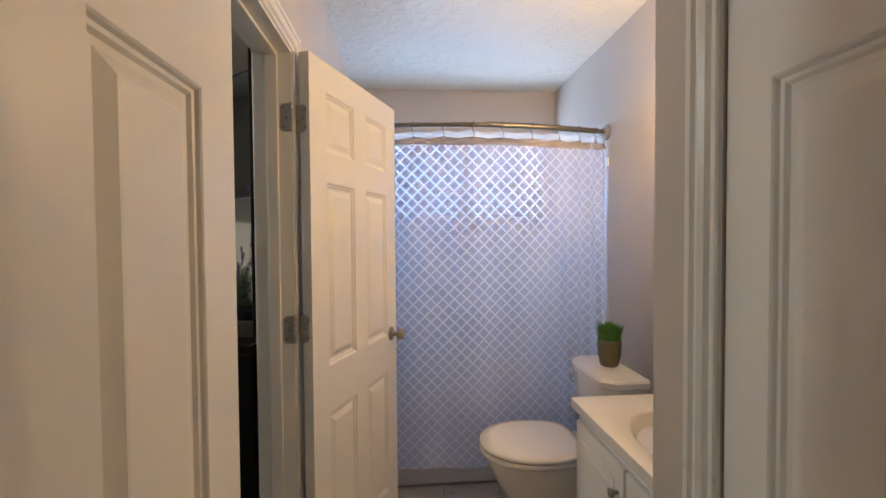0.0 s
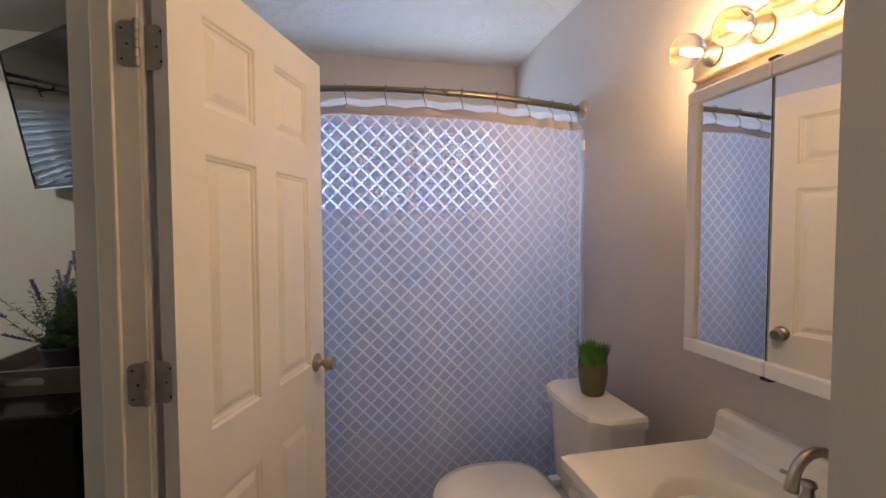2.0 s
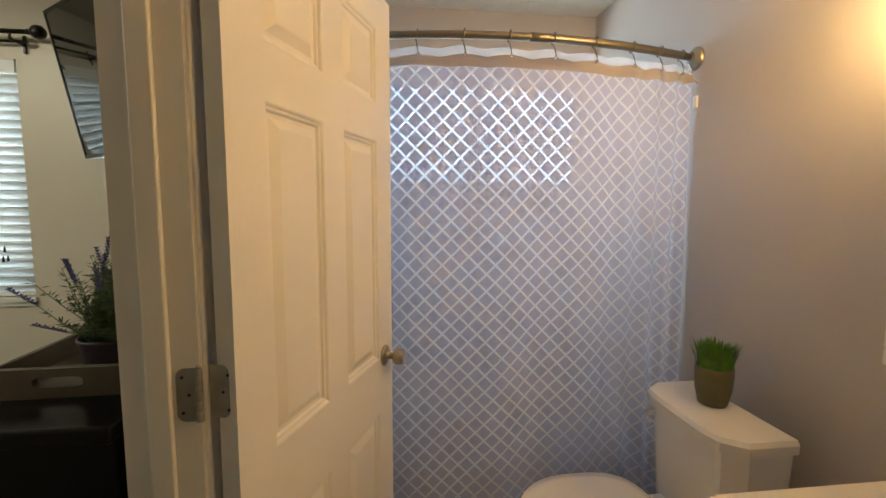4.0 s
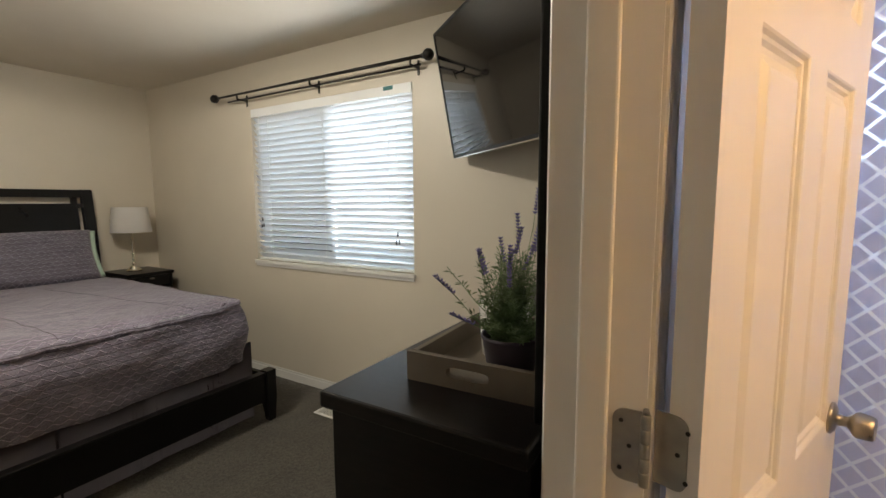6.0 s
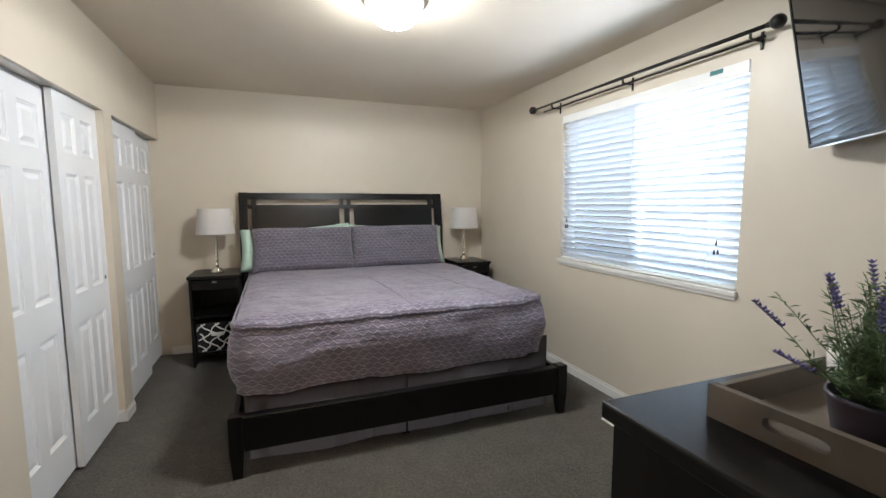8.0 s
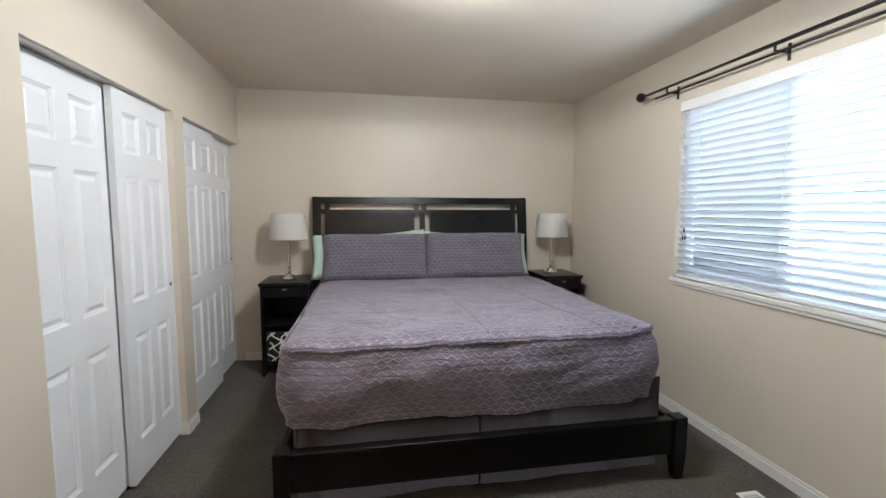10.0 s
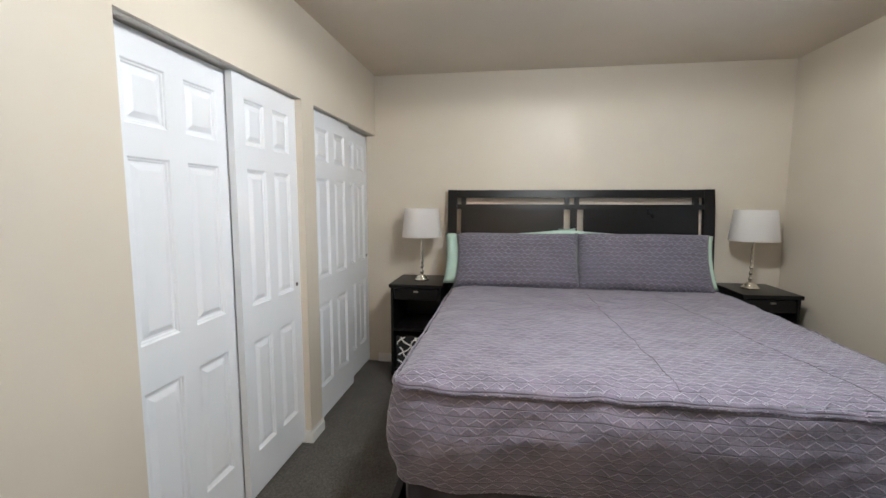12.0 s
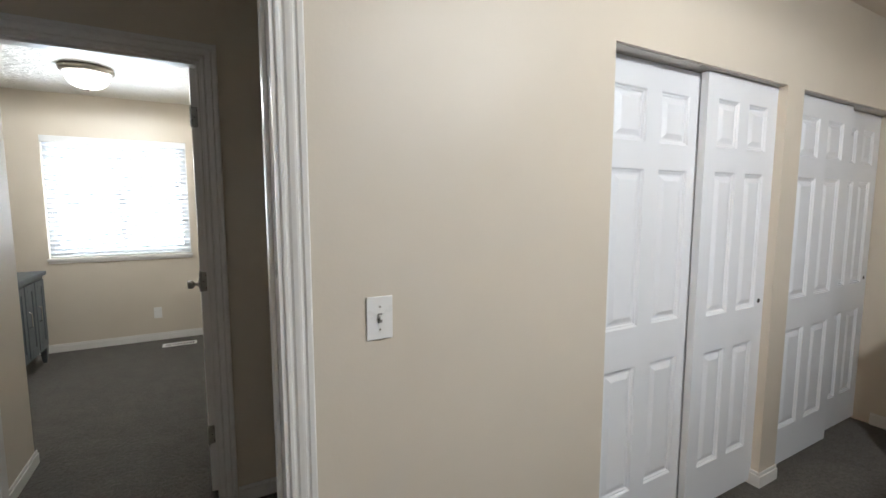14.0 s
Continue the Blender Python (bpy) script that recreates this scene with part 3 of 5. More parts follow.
six_panel("door_3", 0.735, 1.98, 0.035, Matrix.Translation((-0.748, 0.352, 0.012)) @ Matrix.Rotation(radians(95.5), 4, "Z"),
          "white six-panel bedroom door, opened at a right angle", DOOR_WHITE, 1, hinges=[0.27, 1.0, 1.79], knob=0.925)
six_panel("door_4", 0.572, 1.985, 0.035, Matrix.Translation((0.331, 0.371, 0.008)) @ Matrix.Rotation(radians(90), 4, "Z"),
          "white six-panel linen closet door, shut", DOOR_WHITE, 1, stile=0.13)
six_panel("door_5", 0.73, 2.01, 0.035, Matrix.Translation((-1.336, -0.905, 0.012)) @ Matrix.Rotation(radians(-89), 4, "Z"),
          "white six-panel spare room door, open against the wall", DOOR_WHITE, -1, hinges=[0.29, 1.04, 1.79], knob=0.925)
jamb = empty("strike_plate", Matrix.Identity(4), "small nickel strike plate on the white jamb", "strike plate")
part("plate", boxes((-1.474, -1.4725, 0.262, 0.290, 0.86, 0.92)), NICKEL, jamb)

# sliding closet doors, four leaves in two openings
for k, (x0, w, y, what) in enumerate(((-3.20, 0.634, 0.266, "behind its neighbour"), (-3.71, 0.55, 0.306, "in front of its neighbour"),
                                      (-4.525, 0.661, 0.306, "in front of its neighbour"), (-5.045, 0.56, 0.266, "behind its neighbour"))):
    d = six_panel("closet_door", w, 1.934, 0.03, Matrix.Translation((x0 + w, y, 0.018)) @ Matrix.Rotation(radians(180), 4, "Z"),
                  "white six-panel sliding closet door, " + what, CLOSET_WHITE, category="closet door", kind="", group="sliding closet doors")
    if k in (1, 3):
        turn = Matrix.Translation((w - 0.045, 0, 0.93)) @ Matrix.Rotation(radians(90), 4, "X")
        part("finger_pull", lathe([(0, 0.0005), (0.009, 0.0005), (0.011, 0.002), (0.011, 0)], 16, m=turn), BRONZE, d, "small dark finger pull", smooth=True)
for x0, x1 in ((-5.05, -3.864), (-3.71, -2.566)):
    tr = empty("closet_track", Matrix.Identity(4), "metal double track over the sliding closet doors", "track")
    part("rail", boxes((x0, x1, 0.226, 0.229, 1.94, 1.9545), (x0, x1, 0.229, 0.330, 1.9535, 1.9548)), NICKEL, tr)


# ---- windows and blinds ----
def window(name, x0, x1, z0, z1, y_in, y_out, out, pane, label, sill=True, screen=False):
    """A sliding window of two sashes in a drywall reveal; out is +1 when the outside lies along +y."""
    wdw = empty(name, Matrix.Identity(4), label, "window", kind="structure")
    yg = y_out - out * 0.05
    a, b = sorted((yg - out * 0.02, yg + out * 0.03))
    fr = 0.035
    bm = boxes((x0, x0 + fr, a, b, z0, z1), (x1 - fr, x1, a, b, z0, z1), (x0 + fr, x1 - fr, a, b, z0, z0 + fr), (x0 + fr, x1 - fr, a, b, z1 - fr, z1), bevel=0.003)
    part("window_frame", bm, VINYL, wdw)
    xm = (x0 + x1) / 2
    for u0, u1, yy in ((x0 + fr, xm + 0.02, yg - out * 0.008), (xm - 0.02, x1 - fr, yg + out * 0.012)):
        p, q = sorted((yy - out * 0.009, yy + out * 0.009))
        f2 = 0.032
        sash = part("sash", boxes((u0, u0 + f2, p, q, z0 + fr, z1 - fr), (u1 - f2, u1, p, q, z0 + fr, z1 - fr), (u0 + f2, u1 - f2, p, q, z0 + fr, z0 + fr + f2), (u0 + f2, u1 - f2, p, q, z1 - fr - f2, z1 - fr), bevel=0.002), VINYL, wdw)
        pn = part("pane", boxes((u0 + f2, u1 - f2, yy - 0.002, yy + 0.002, z0 + fr + f2, z1 - fr - f2)), pane, sash)
        pn.visible_shadow = False
    if sill:
        p, q = sorted((y_in - out * 0.022, yg - out * 0.02))
        bm = boxes((x0 - 0.012, x1 + 0.012, p, y_in if out > 0 else q, z0 - 0.026, z0 + 0.002) if out > 0 else (x0 - 0.012, x1 + 0.012, y_in, q, z0 - 0.026, z0 + 0.002), bevel=0.004)
        box(bm, x0 - 0.004, x1 + 0.004, *sorted((y_in - out * 0.012, y_in)), z0 - 0.046, z0 - 0.026, bevel=0.002)
        part("window_sill", bm, WHITE, wdw)
    if screen:
        part("insect_screen", boxes((x0 + fr, xm, yg + out * 0.034, yg + out * 0.035, z0 + fr, z1 - fr)), INSECT, wdw, "fine dark insect screen")
    return wdw


INSECT = sheer("insect_screen_mesh", (0.05, 0.055, 0.06), 0.0, 0.60)


def blind(name, x0, x1, z0, z1, y, out, label, cords, tilt=48, pitch=0.0435):
    """Horizontal slat blind hung in the reveal at y; out is +1 when the outside lies along +y."""
    b = empty(name, Matrix.Identity(4), label, "window blind")
    part("headrail", boxes((x0, x1, *sorted((y - 0.022, y + 0.022)), z1 - 0.045, z1 - 0.004), bevel=0.003), VINYL, b)
    part("valance", boxes((x0 - 0.004, x1 + 0.004, *sorted((y - out * 0.026, y - out * 0.034)), z1 - 0.062, z1), bevel=0.002), VINYL, b)
    n = int((z1 - 0.095 - z0) / pitch) + 1
    w, crown = 0.050, 0.0022
    bm = bmesh.new()
    c, s = math.cos(radians(tilt)), math.sin(radians(tilt))
    loop_in = []
    for k in range(7):
        f = k / 6 - 0.5
        h = crown * (1 - 4 * f * f)
        loop_in.append((f * w, h))
    sec = [(u, h + 0.0013) for u, h in loop_in] + [(u, h - 0.0013) for u, h in loop_in[::-1]]
    ring = [(out * (-u * c - h * s), u * s - h * c) for u, h in sec]
    loft([[(x, yy, zz) for yy, zz in ring] for x in (x0 + 0.004, x1 - 0.004)], bm)
    first = part("slat", bm, BLIND, b)
    first.location = (0, y, z0 + 0.035)
    for k in range(1, n):
        share("slat", first, b, Matrix.Translation((0, y, z0 + 0.035 + k * pitch + random.uniform(-0.001, 0.001))) @ Matrix.Rotation(radians(random.uniform(-0.5, 0.5)), 4, "X"))
    part("bottom_rail", boxes((x0 + 0.003, x1 - 0.003, y - 0.022, y + 0.022, z0 + 0.002, z0 + 0.016), bevel=0.003), VINYL, b)
    for f in (0.12, 0.5, 0.88):
        x = x0 + (x1 - x0) * f
        part("ladder_cord", tube([(x, y - out * 0.024, z0 + 0.012), (x, y - out * 0.024, z1 - 0.05)], 0.0012, 6), PLASTIC_WHITE, b)
    for x, z in cords:
        part("pull_cord", tube([(x, y - out * 0.030, z), (x, y - out * 0.030, z1 - 0.04)], 0.0011, 6), PLASTIC_WHITE, b)
        for dx, dz in ((-0.012, 0), (0.010, 0.004), (-0.002, 0.05)):
            part("tassel", lathe([(0, 0), (0.006, 0), (0.0045, 0.018), (0.002, 0.03), (0, 0.031)], 10, None, (x + dx, y - out * 0.032, z - 0.03 + dz)), PLASTIC_BLACK if dx else VINYL, b, smooth=True)
    return b


window("window_1", -3.53, -2.01, 0.93, 2.10, 3.52, 3.66, 1, CLEAR, "white vinyl sliding bedroom window with a white sill", screen=True)
bedroom_blind = blind("window_blind", -3.522, -2.018, 0.935, 2.098, 3.548, 1, "white faux-wood slat blind, lowered and half shut", [(-2.13, 1.14), (-3.44, 1.22)])
part("tag", boxes((-2.225, -2.150, 3.5118, 3.5132, 2.070, 2.094)), plain("teal_tape", (0.03, 0.16, 0.16), 0.5), bedroom_blind, "teal tape tag on the valance")
window("window_2", -0.37, 0.925, 1.47, 2.12, 3.505, 3.66, 1, FROST, "white vinyl frosted window above the bathtub", sill=False)
window("window_3", -1.19, -0.03, 0.90, 2.05, -3.95, -4.09, -1, CLEAR, "white vinyl sliding window of the spare room")
blind("window_blind", -1.182, -0.038, 0.905, 2.048, -3.975, -1, "white slat blind, lowered and half open, in the spare room", [(-1.09, 1.62)], tilt=32)


# ---- outside the bedroom window ----
house = empty("house", Matrix.Translation((-9.0, 12.0, -2.6)), "pale neighbouring house with a grey gable roof beyond the window", "house")
part("wall", loft([[(-4.2, y, 0), (4.2, y, 0), (4.2, y, 2.05), (0, y, 4.65), (-4.2, y, 2.05)] for y in (0.0, 9.0)]), plain("pale_siding", (0.45, 0.46, 0.46), 0.7, scale=2), house)
SHINGLE = plain("grey_shingles", (0.10, 0.12, 0.15), 0.9, scale=4)
for s in (-1, 1):
    part("roof", loft([[(0, y, 4.95), (s * 4.7, y, 2.04), (s * 4.7, y, 1.78), (0, y, 4.68)] for y in (-0.4, 9.4)]), SHINGLE, house)
    wd = part("window", boxes((s * 1.7 - 0.6, s * 1.7 + 0.6, -0.04, 0.0, 0.7, 1.9)), VINYL, house)
    part("pane", boxes((s * 1.7 - 0.54, s * 1.7 + 0.54, -0.046, -0.041, 0.76, 1.84)), SCREEN_BLACK, wd)


# ---- bedroom ----
def uv_grid(bm, nu, nv, point, uv_at, wrap=False):
    """A sheet of nu x nv quads; point and uv_at take fractions."""
    lay = bm.loops.layers.uv.verify()
    g = [[bm.verts.new(point(i / nu, j / nv)) for j in range(nv + 1)] for i in range(nu + 1)]
    for i in range(nu):
        for j in range(nv):
            f = bm.faces.new((g[i][j], g[i + 1][j], g[i + 1][j + 1], g[i][j + 1]))
            for lp, (a, b) in zip(f.loops, ((i, j), (i + 1, j), (i + 1, j + 1), (i, j + 1))):
                lp[lay].uv = uv_at(a / nu, b / nv)
    return g


BX0, BX1, BY0, BY1 = -4.86, -2.855, 1.075, 2.895   # quilt: head, foot, sides


def make_bed():
    bed = empty("bed", Matrix.Translation((-3.85, 2.0, 0)), "king bed with an espresso wood sleigh headboard and low footboard", "bed")
    inv = Matrix.Translation((3.85, -2.0, 0))

    def put(name, bm, mat, label="", parent=None, smooth=False):
        bmesh.ops.transform(bm, matrix=inv, verts=bm.verts)
        return part(name, bm, mat, parent or bed, label, smooth)

    # headboard: curved posts, top rail, slotted frame with two panels
    def sweep(z):
        return -4.93 - 0.07 * max(0.0, (z - 0.6) / 0.9) ** 2

    zs = [0.0, 0.3, 0.6, 0.8, 1.0, 1.15, 1.3, 1.42, 1.50]
    for y0, y1 in ((0.976, 1.050), (2.915, 2.989)):
        bm = loft([[(sweep(z) - 0.022, y0, z), (sweep(z) + 0.028, y0, z), (sweep(z) + 0.028, y1, z), (sweep(z) - 0.022, y1, z)] for z in zs])
        put("headboard_post", bm, WOOD)

    def plank(name, y0, y1, z0, z1, back, front):
        steps = [z0 + (z1 - z0) * k / 4 for k in range(5)]
        put(name, loft([[(sweep(z) - back, y0, z), (sweep(z) + front, y0, z), (sweep(z) + front, y1, z), (sweep(z) - back, y1, z)] for z in steps]), WOOD)

    plank("top_rail", 1.050, 2.915, 1.435, 1.498, 0.018, 0.024)
    plank("rail", 1.050, 2.915, 1.345, 1.385, 0.010, 0.016)
    for y0, y1 in ((1.083, 1.123), (1.900, 1.935), (1.975, 2.010), (2.842, 2.882)):
        plank("slat", y0, y1, 1.385, 1.435, 0.010, 0.016)
    for y0, y1 in ((1.083, 1.895), (2.045, 2.882)):
        plank("headboard_panel", y0, y1, 0.55, 1.345, 0.006, 0.010)
    plank("centre_stile", 1.945, 1.995, 0.55, 1.345, 0.010, 0.016)
    plank("bottom_rail", 1.050, 2.915, 0.35, 0.55, 0.010, 0.016)
    # footboard, side rails and legs
    put("footboard", boxes((-2.825, -2.785, 1.10, 2.985, 0.135, 0.305), (-2.832, -2.778, 1.10, 2.985, 0.300, 0.322), bevel=0.004), WOOD)
    for y0, y1 in ((1.03, 1.10), (2.985, 3.055)):
        bm = loft([[(-2.84 + d, y0 + d * 0.5, z), (-2.77 - d * 0.2, y0 + d * 0.5, z), (-2.77 - d * 0.2, y1 - d * 0.5, z), (-2.84 + d, y1 - d * 0.5, z)] for z, d in ((0.0, 0.022), (0.06, 0.014), (0.14, 0.0), (0.33, 0.0))])
        bmesh.ops.bevel(bm, geom=[e for e in bm.edges], offset=0.003, segments=1, affect="EDGES")
        put("foot_post", bm, WOOD)
    for y0, y1 in ((1.045, 1.075), (2.99, 3.02)):
        put("side_rail", boxes((-4.93, -2.84, y0, y1, 0.14, 0.31), bevel=0.003), WOOD)
    put("centre_leg", boxes((-2.95, -2.90, 1.96, 2.01, 0.0, 0.16), bevel=0.003), WOOD)
    # box spring with its skirt, mattress
    for y0, y1 in ((1.12, 1.975), (1.985, 2.95)):
        bm = bmesh.new()
        pts = []
        n = 60
        top = [(-2.862, y0 + (y1 - y0) * k / n) for k in range(n + 1)]
        for k, (x, y) in enumerate(top):
            wv = 0.003 * noise.noise((k * 0.2, y0, 0))
            pts.append((bm.verts.new((x + wv, y, 0.52)), bm.verts.new((x + 1.6 * wv, y, 0.035 + 0.03 * noise.noise((y * 3, 0, 0))))))
        for a, b in zip(pts, pts[1:]):
            bm.faces.new((a[0], b[0], b[1], a[1]))
        bmesh.ops.solidify(bm, geom=bm.faces[:], thickness=0.004)
        put("bed_skirt", bm, SHEET_GREY, "grey pleated bed skirt", smooth=True)
    put("box_spring", boxes((-4.88, -2.88, 1.10, 2.965, 0.16, 0.44), bevel=0.03), SHEET_GREY)
    put("mattress", boxes((-4.88, -2.90, 1.10, 2.86, 0.44, 0.735), bevel=0.05), MINT)
    return bed


make_bed()


def make_quilt():
    """Fitted zip-on quilt: a pillowy top with a flanged seam, and a hanging side."""
    q = empty("quilt", Matrix.Translation((-3.85, 1.98, 0.77)), "mauve-grey zigzag-quilted bedspread zipped over the mattress", "bedspread")
    inv = Matrix.Translation((3.85, -1.98, -0.77))

    def top_z(x, y):
        e = min(x - BX0, BX1 - x, y - BY0, BY1 - y)
        edge = max(0.0, 1 - e / 0.10)
        return 0.803 - (0.028 if y < BY1 - 0.11 else 0.010) * edge ** 2 + 0.010 * noise.noise((x * 2.2, y * 2.2, 1)) + 0.008 * noise.noise((x * 7, y * 5, 4)) + 0.004 * noise.noise((x * 16, y * 11, 5)) + 0.006 * max(0.0, noise.noise((x * 3 + y * 9, y * 3 - x, 8)))

    bm = bmesh.new()
    nx, ny = 90, 84
    px = lambda f: BX0 + (BX1 - BX0) * f
    py = lambda f: BY0 + (BY1 - BY0) * f
    uv_grid(bm, nx, ny, lambda u, v: (px(u), py(v), top_z(px(u), py(v))), lambda u, v: (py(v), px(u)))
    bmesh.ops.transform(bm, matrix=inv, verts=bm.verts)
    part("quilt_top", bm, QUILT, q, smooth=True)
    # side: round the foot and both sides, with a rounded corner, a billow and soft folds
    r = 0.07
    path = []
    for k in range(40):
        path.append((BX0 + (BX1 - r - BX0) * k / 40, BY0))
    for k in range(10):
        a = radians(-90 + 90 * k / 10)
        path.append((BX1 - r + r * math.cos(a), BY0 + r + r * math.sin(a)))
    for k in range(110):
        path.append((BX1, BY0 + r + (BY1 - BY0 - 2 * r) * k / 110))
    for k in range(10):
        a = radians(90 * k / 10)
        path.append((BX1 - r + r * math.cos(a), BY1 - r + r * math.sin(a)))
    for k in range(41):
        path.append((BX1 - r - (BX1 - r - BX0) * k / 40, BY1))
    run = [0.0]
    for a, b in zip(path, path[1:]):
        run.append(run[-1] + math.dist(a, b))
    cx, cy = (BX0 + BX1) / 2, (BY0 + BY1) / 2
    n, rows = len(path) - 1, 30

    def point(u, v):
        i = round(u * n)
        x, y = path[i]
        p, o = path[max(0, i - 1)], path[min(n, i + 1)]
        d = Vector((o[0] - p[0], o[1] - p[1], 0)).normalized()
        out = Vector((d.y, -d.x, 0))
        s = run[i]
        hang = 0.030 * math.sin(math.pi * min(1, v * 1.05)) + 0.010 * v
        hang += 0.018 * v * noise.noise((s * 3.0, v * 1.5, 2)) + 0.020 * noise.noise((s * 2.6 + v * 1.6, v * 2.2 - s * 0.7, 7)) + 0.007 * noise.noise((s * 8 + v * 4, v * 6, 9))
        z = top_z(min(max(x, BX0 + 0.01), BX1 - 0.01), min(max(y, BY0 + 0.01), BY1 - 0.01)) - 0.010 - v * (0.365 + 0.012 * noise.noise((s * 2.2, 0, 5)))
        return Vector((x, y, z)) + out * hang

    bm = bmesh.new()
    uv_grid(bm, n, rows, point, lambda u, v: (run[round(u * n)], v * 0.375))
    bmesh.ops.transform(bm, matrix=inv, verts=bm.verts)
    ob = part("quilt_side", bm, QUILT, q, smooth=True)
    sol = ob.modifiers.new("thickness", "SOLIDIFY")
    sol.thickness, sol.offset = 0.012, -1
    # flange: the ruffled lip where top and side are zipped together
    bm = bmesh.new()

    def lip(u, v):
        i = round(u * n)
        x, y = path[i]
        p, o = path[max(0, i - 1)], path[min(n, i + 1)]
        d = Vector((o[0] - p[0], o[1] - p[1], 0)).normalized()
        out = Vector((d.y, -d.x, 0))
        a = v * 2 * math.pi
        base = top_z(min(max(x, BX0 + 0.01), BX1 - 0.01), min(max(y, BY0 + 0.01), BY1 - 0.01))
        ruff = 0.003 * noise.noise((run[i] * 14, 0, 3)) + 0.004 * noise.noise((run[i] * 2.5, 3, 3))
        return Vector((x, y, base - 0.014 + ruff + 0.013 * math.sin(a))) + out * (0.017 + 0.005 * math.cos(a) - 0.008 * math.sin(a))

    uv_grid(bm, n, 10, lip, lambda u, v: (run[round(u * n)], v * 0.06))
    bmesh.ops.transform(bm, matrix=inv, verts=bm.verts)
    part("flange", bm, QUILT, q, "zipped seam with a soft raised lip", smooth=True)
    for a, b in (((BX0 + 0.5, 1.98), (BX1 - 0.02, 2.02)), ((BX0 + 0.5, 2.40), (BX1 - 0.02, 2.62))):
        pts = []
        for k in range(41):
            x, y = a[0] + (b[0] - a[0]) * k / 40, a[1] + (b[1] - a[1]) * k / 40
            pts.append((x + 3.85, y - 1.98 + 0.004 * math.sin(k), top_z(x, y) + 0.0004 - 0.77))
        part("seam", tube(pts, 0.0013, 6), SHEET_GREY, q, "dark stitched seam", smooth=True)


make_quilt()


def cushion(name, w, h, thick, m, material, label, category, group, seed, flange=0.0):
    """A stuffed pillow standing in its local x-z plane, with pinched corners and a seam."""
    bm = bmesh.new()
    n = 26

    def shape(side):
        def point(u, v):
            a, b = 2 * u - 1, 2 * v - 1
            k = max(0.0, (1 - a ** 6) * (1 - b ** 6)) ** 0.42
            pull = 1 - 0.035 * (1 - abs(a) ** 2) * abs(b) ** 3
            pull2 = 1 - 0.05 * (1 - abs(b) ** 2) * abs(a) ** 3
            lump = 0.014 * noise.noise((a * 2 + seed, b * 2, side)) + 0.005 * noise.noise((a * 7 + seed, b * 7, side))
            return (a * w / 2 * pull2, side * (thick / 2 * k + lump * k + 0.002), (b * pull + 1) * h / 2)
        return point

    for side in (-1, 1):
        uv_grid(bm, n, n, shape(side), lambda u, v: (u * w, v * h))
    bmesh.ops.remove_doubles(bm, verts=bm.verts, dist=0.0045)
    bmesh.ops.recalc_face_normals(bm, faces=bm.faces)
    ob = part(name, bm, material, None, label, smooth=True)
    ob.matrix_world = m
    return tagged(ob, label, category, group)


def stand(x, y, z, lean, twist=0.0):
    """A pillow that leans back against the headboard (which lies towards -x)."""
    return Matrix.Translation((x, y, z)) @ Matrix.Rotation(radians(90 + twist), 4, "Z") @ Matrix.Rotation(radians(lean), 4, "X")


for y, s in ((1.40, 1), (2.50, 2)):
    cushion("pillow", 0.84, 0.395, 0.15, stand(-4.66, y, 0.79, -20), MINT, "mint green pillow leaning on the headboard", "pillow", "mint pillows", s)
for y, s in ((1.70, 3), (2.12, 4)):
    cushion("pillow", 0.62, 0.395, 0.12, stand(-4.72, y, 0.80, -15, 3 if s == 3 else -2) @ Matrix.Rotation(radians(-5 if s == 3 else 4), 4, "Y"), MINT, "mint green pillow tucked behind the others", "pillow", "mint pillows", s)
cushion("pillow", 0.905, 0.425, 0.17, stand(-4.53, 1.530, 0.785, -25, 1), SHAM, "mauve quilted pillow propped at the head of the bed", "pillow", "mauve pillows", 5)
cushion("pillow", 0.905, 0.43, 0.17, stand(-4.53, 2.392, 0.785, -25, -2), SHAM, "mauve quilted pillow propped at the head of the bed", "pillow", "mauve pillows", 6)


def nightstand(y0, y1, label):
    x0, x1, h = -5.03, -4.585, 0.785
    ns = empty("nightstand", Matrix.Translation((x0, y0, 0)), label, "nightstand", "nightstands beside the bed")
    w, d = y1 - y0, x1 - x0
    part("top", boxes((0, d + 0.012, -0.012, w + 0.012, h - 0.028, h), bevel=0.004), WOOD, ns)
    for a, b in ((0, 0.02), (w - 0.02, w)):
        part("side_panel", boxes((0, d, a, b, 0, h - 0.028), bevel=0.002), WOOD, ns)
    part("back_panel", boxes((0, 0.01, 0.02, w - 0.02, 0.05, h - 0.028)), WOOD, ns)
    for z in (0.10, 0.42):
        part("shelf", boxes((0.01, d - 0.01, 0.02, w - 0.02, z, z + 0.02)), WOOD, ns)
    dr = part("drawer", boxes((0.05, d - 0.004, 0.024, w - 0.024, 0.665, 0.750), bevel=0.003), WOOD, ns)
    part("pull", boxes((d - 0.004, d + 0.012, w / 2 - 0.015, w / 2 + 0.02, 0.724, 0.738), bevel=0.003), NICKEL, dr, "slim metal pull")
    return ns


nightstand(0.590, 0.975, "espresso wood open nightstand with a drawer beside the bed")
nightstand(3.05, 3.40, "espresso wood nightstand between the bed and the wall")

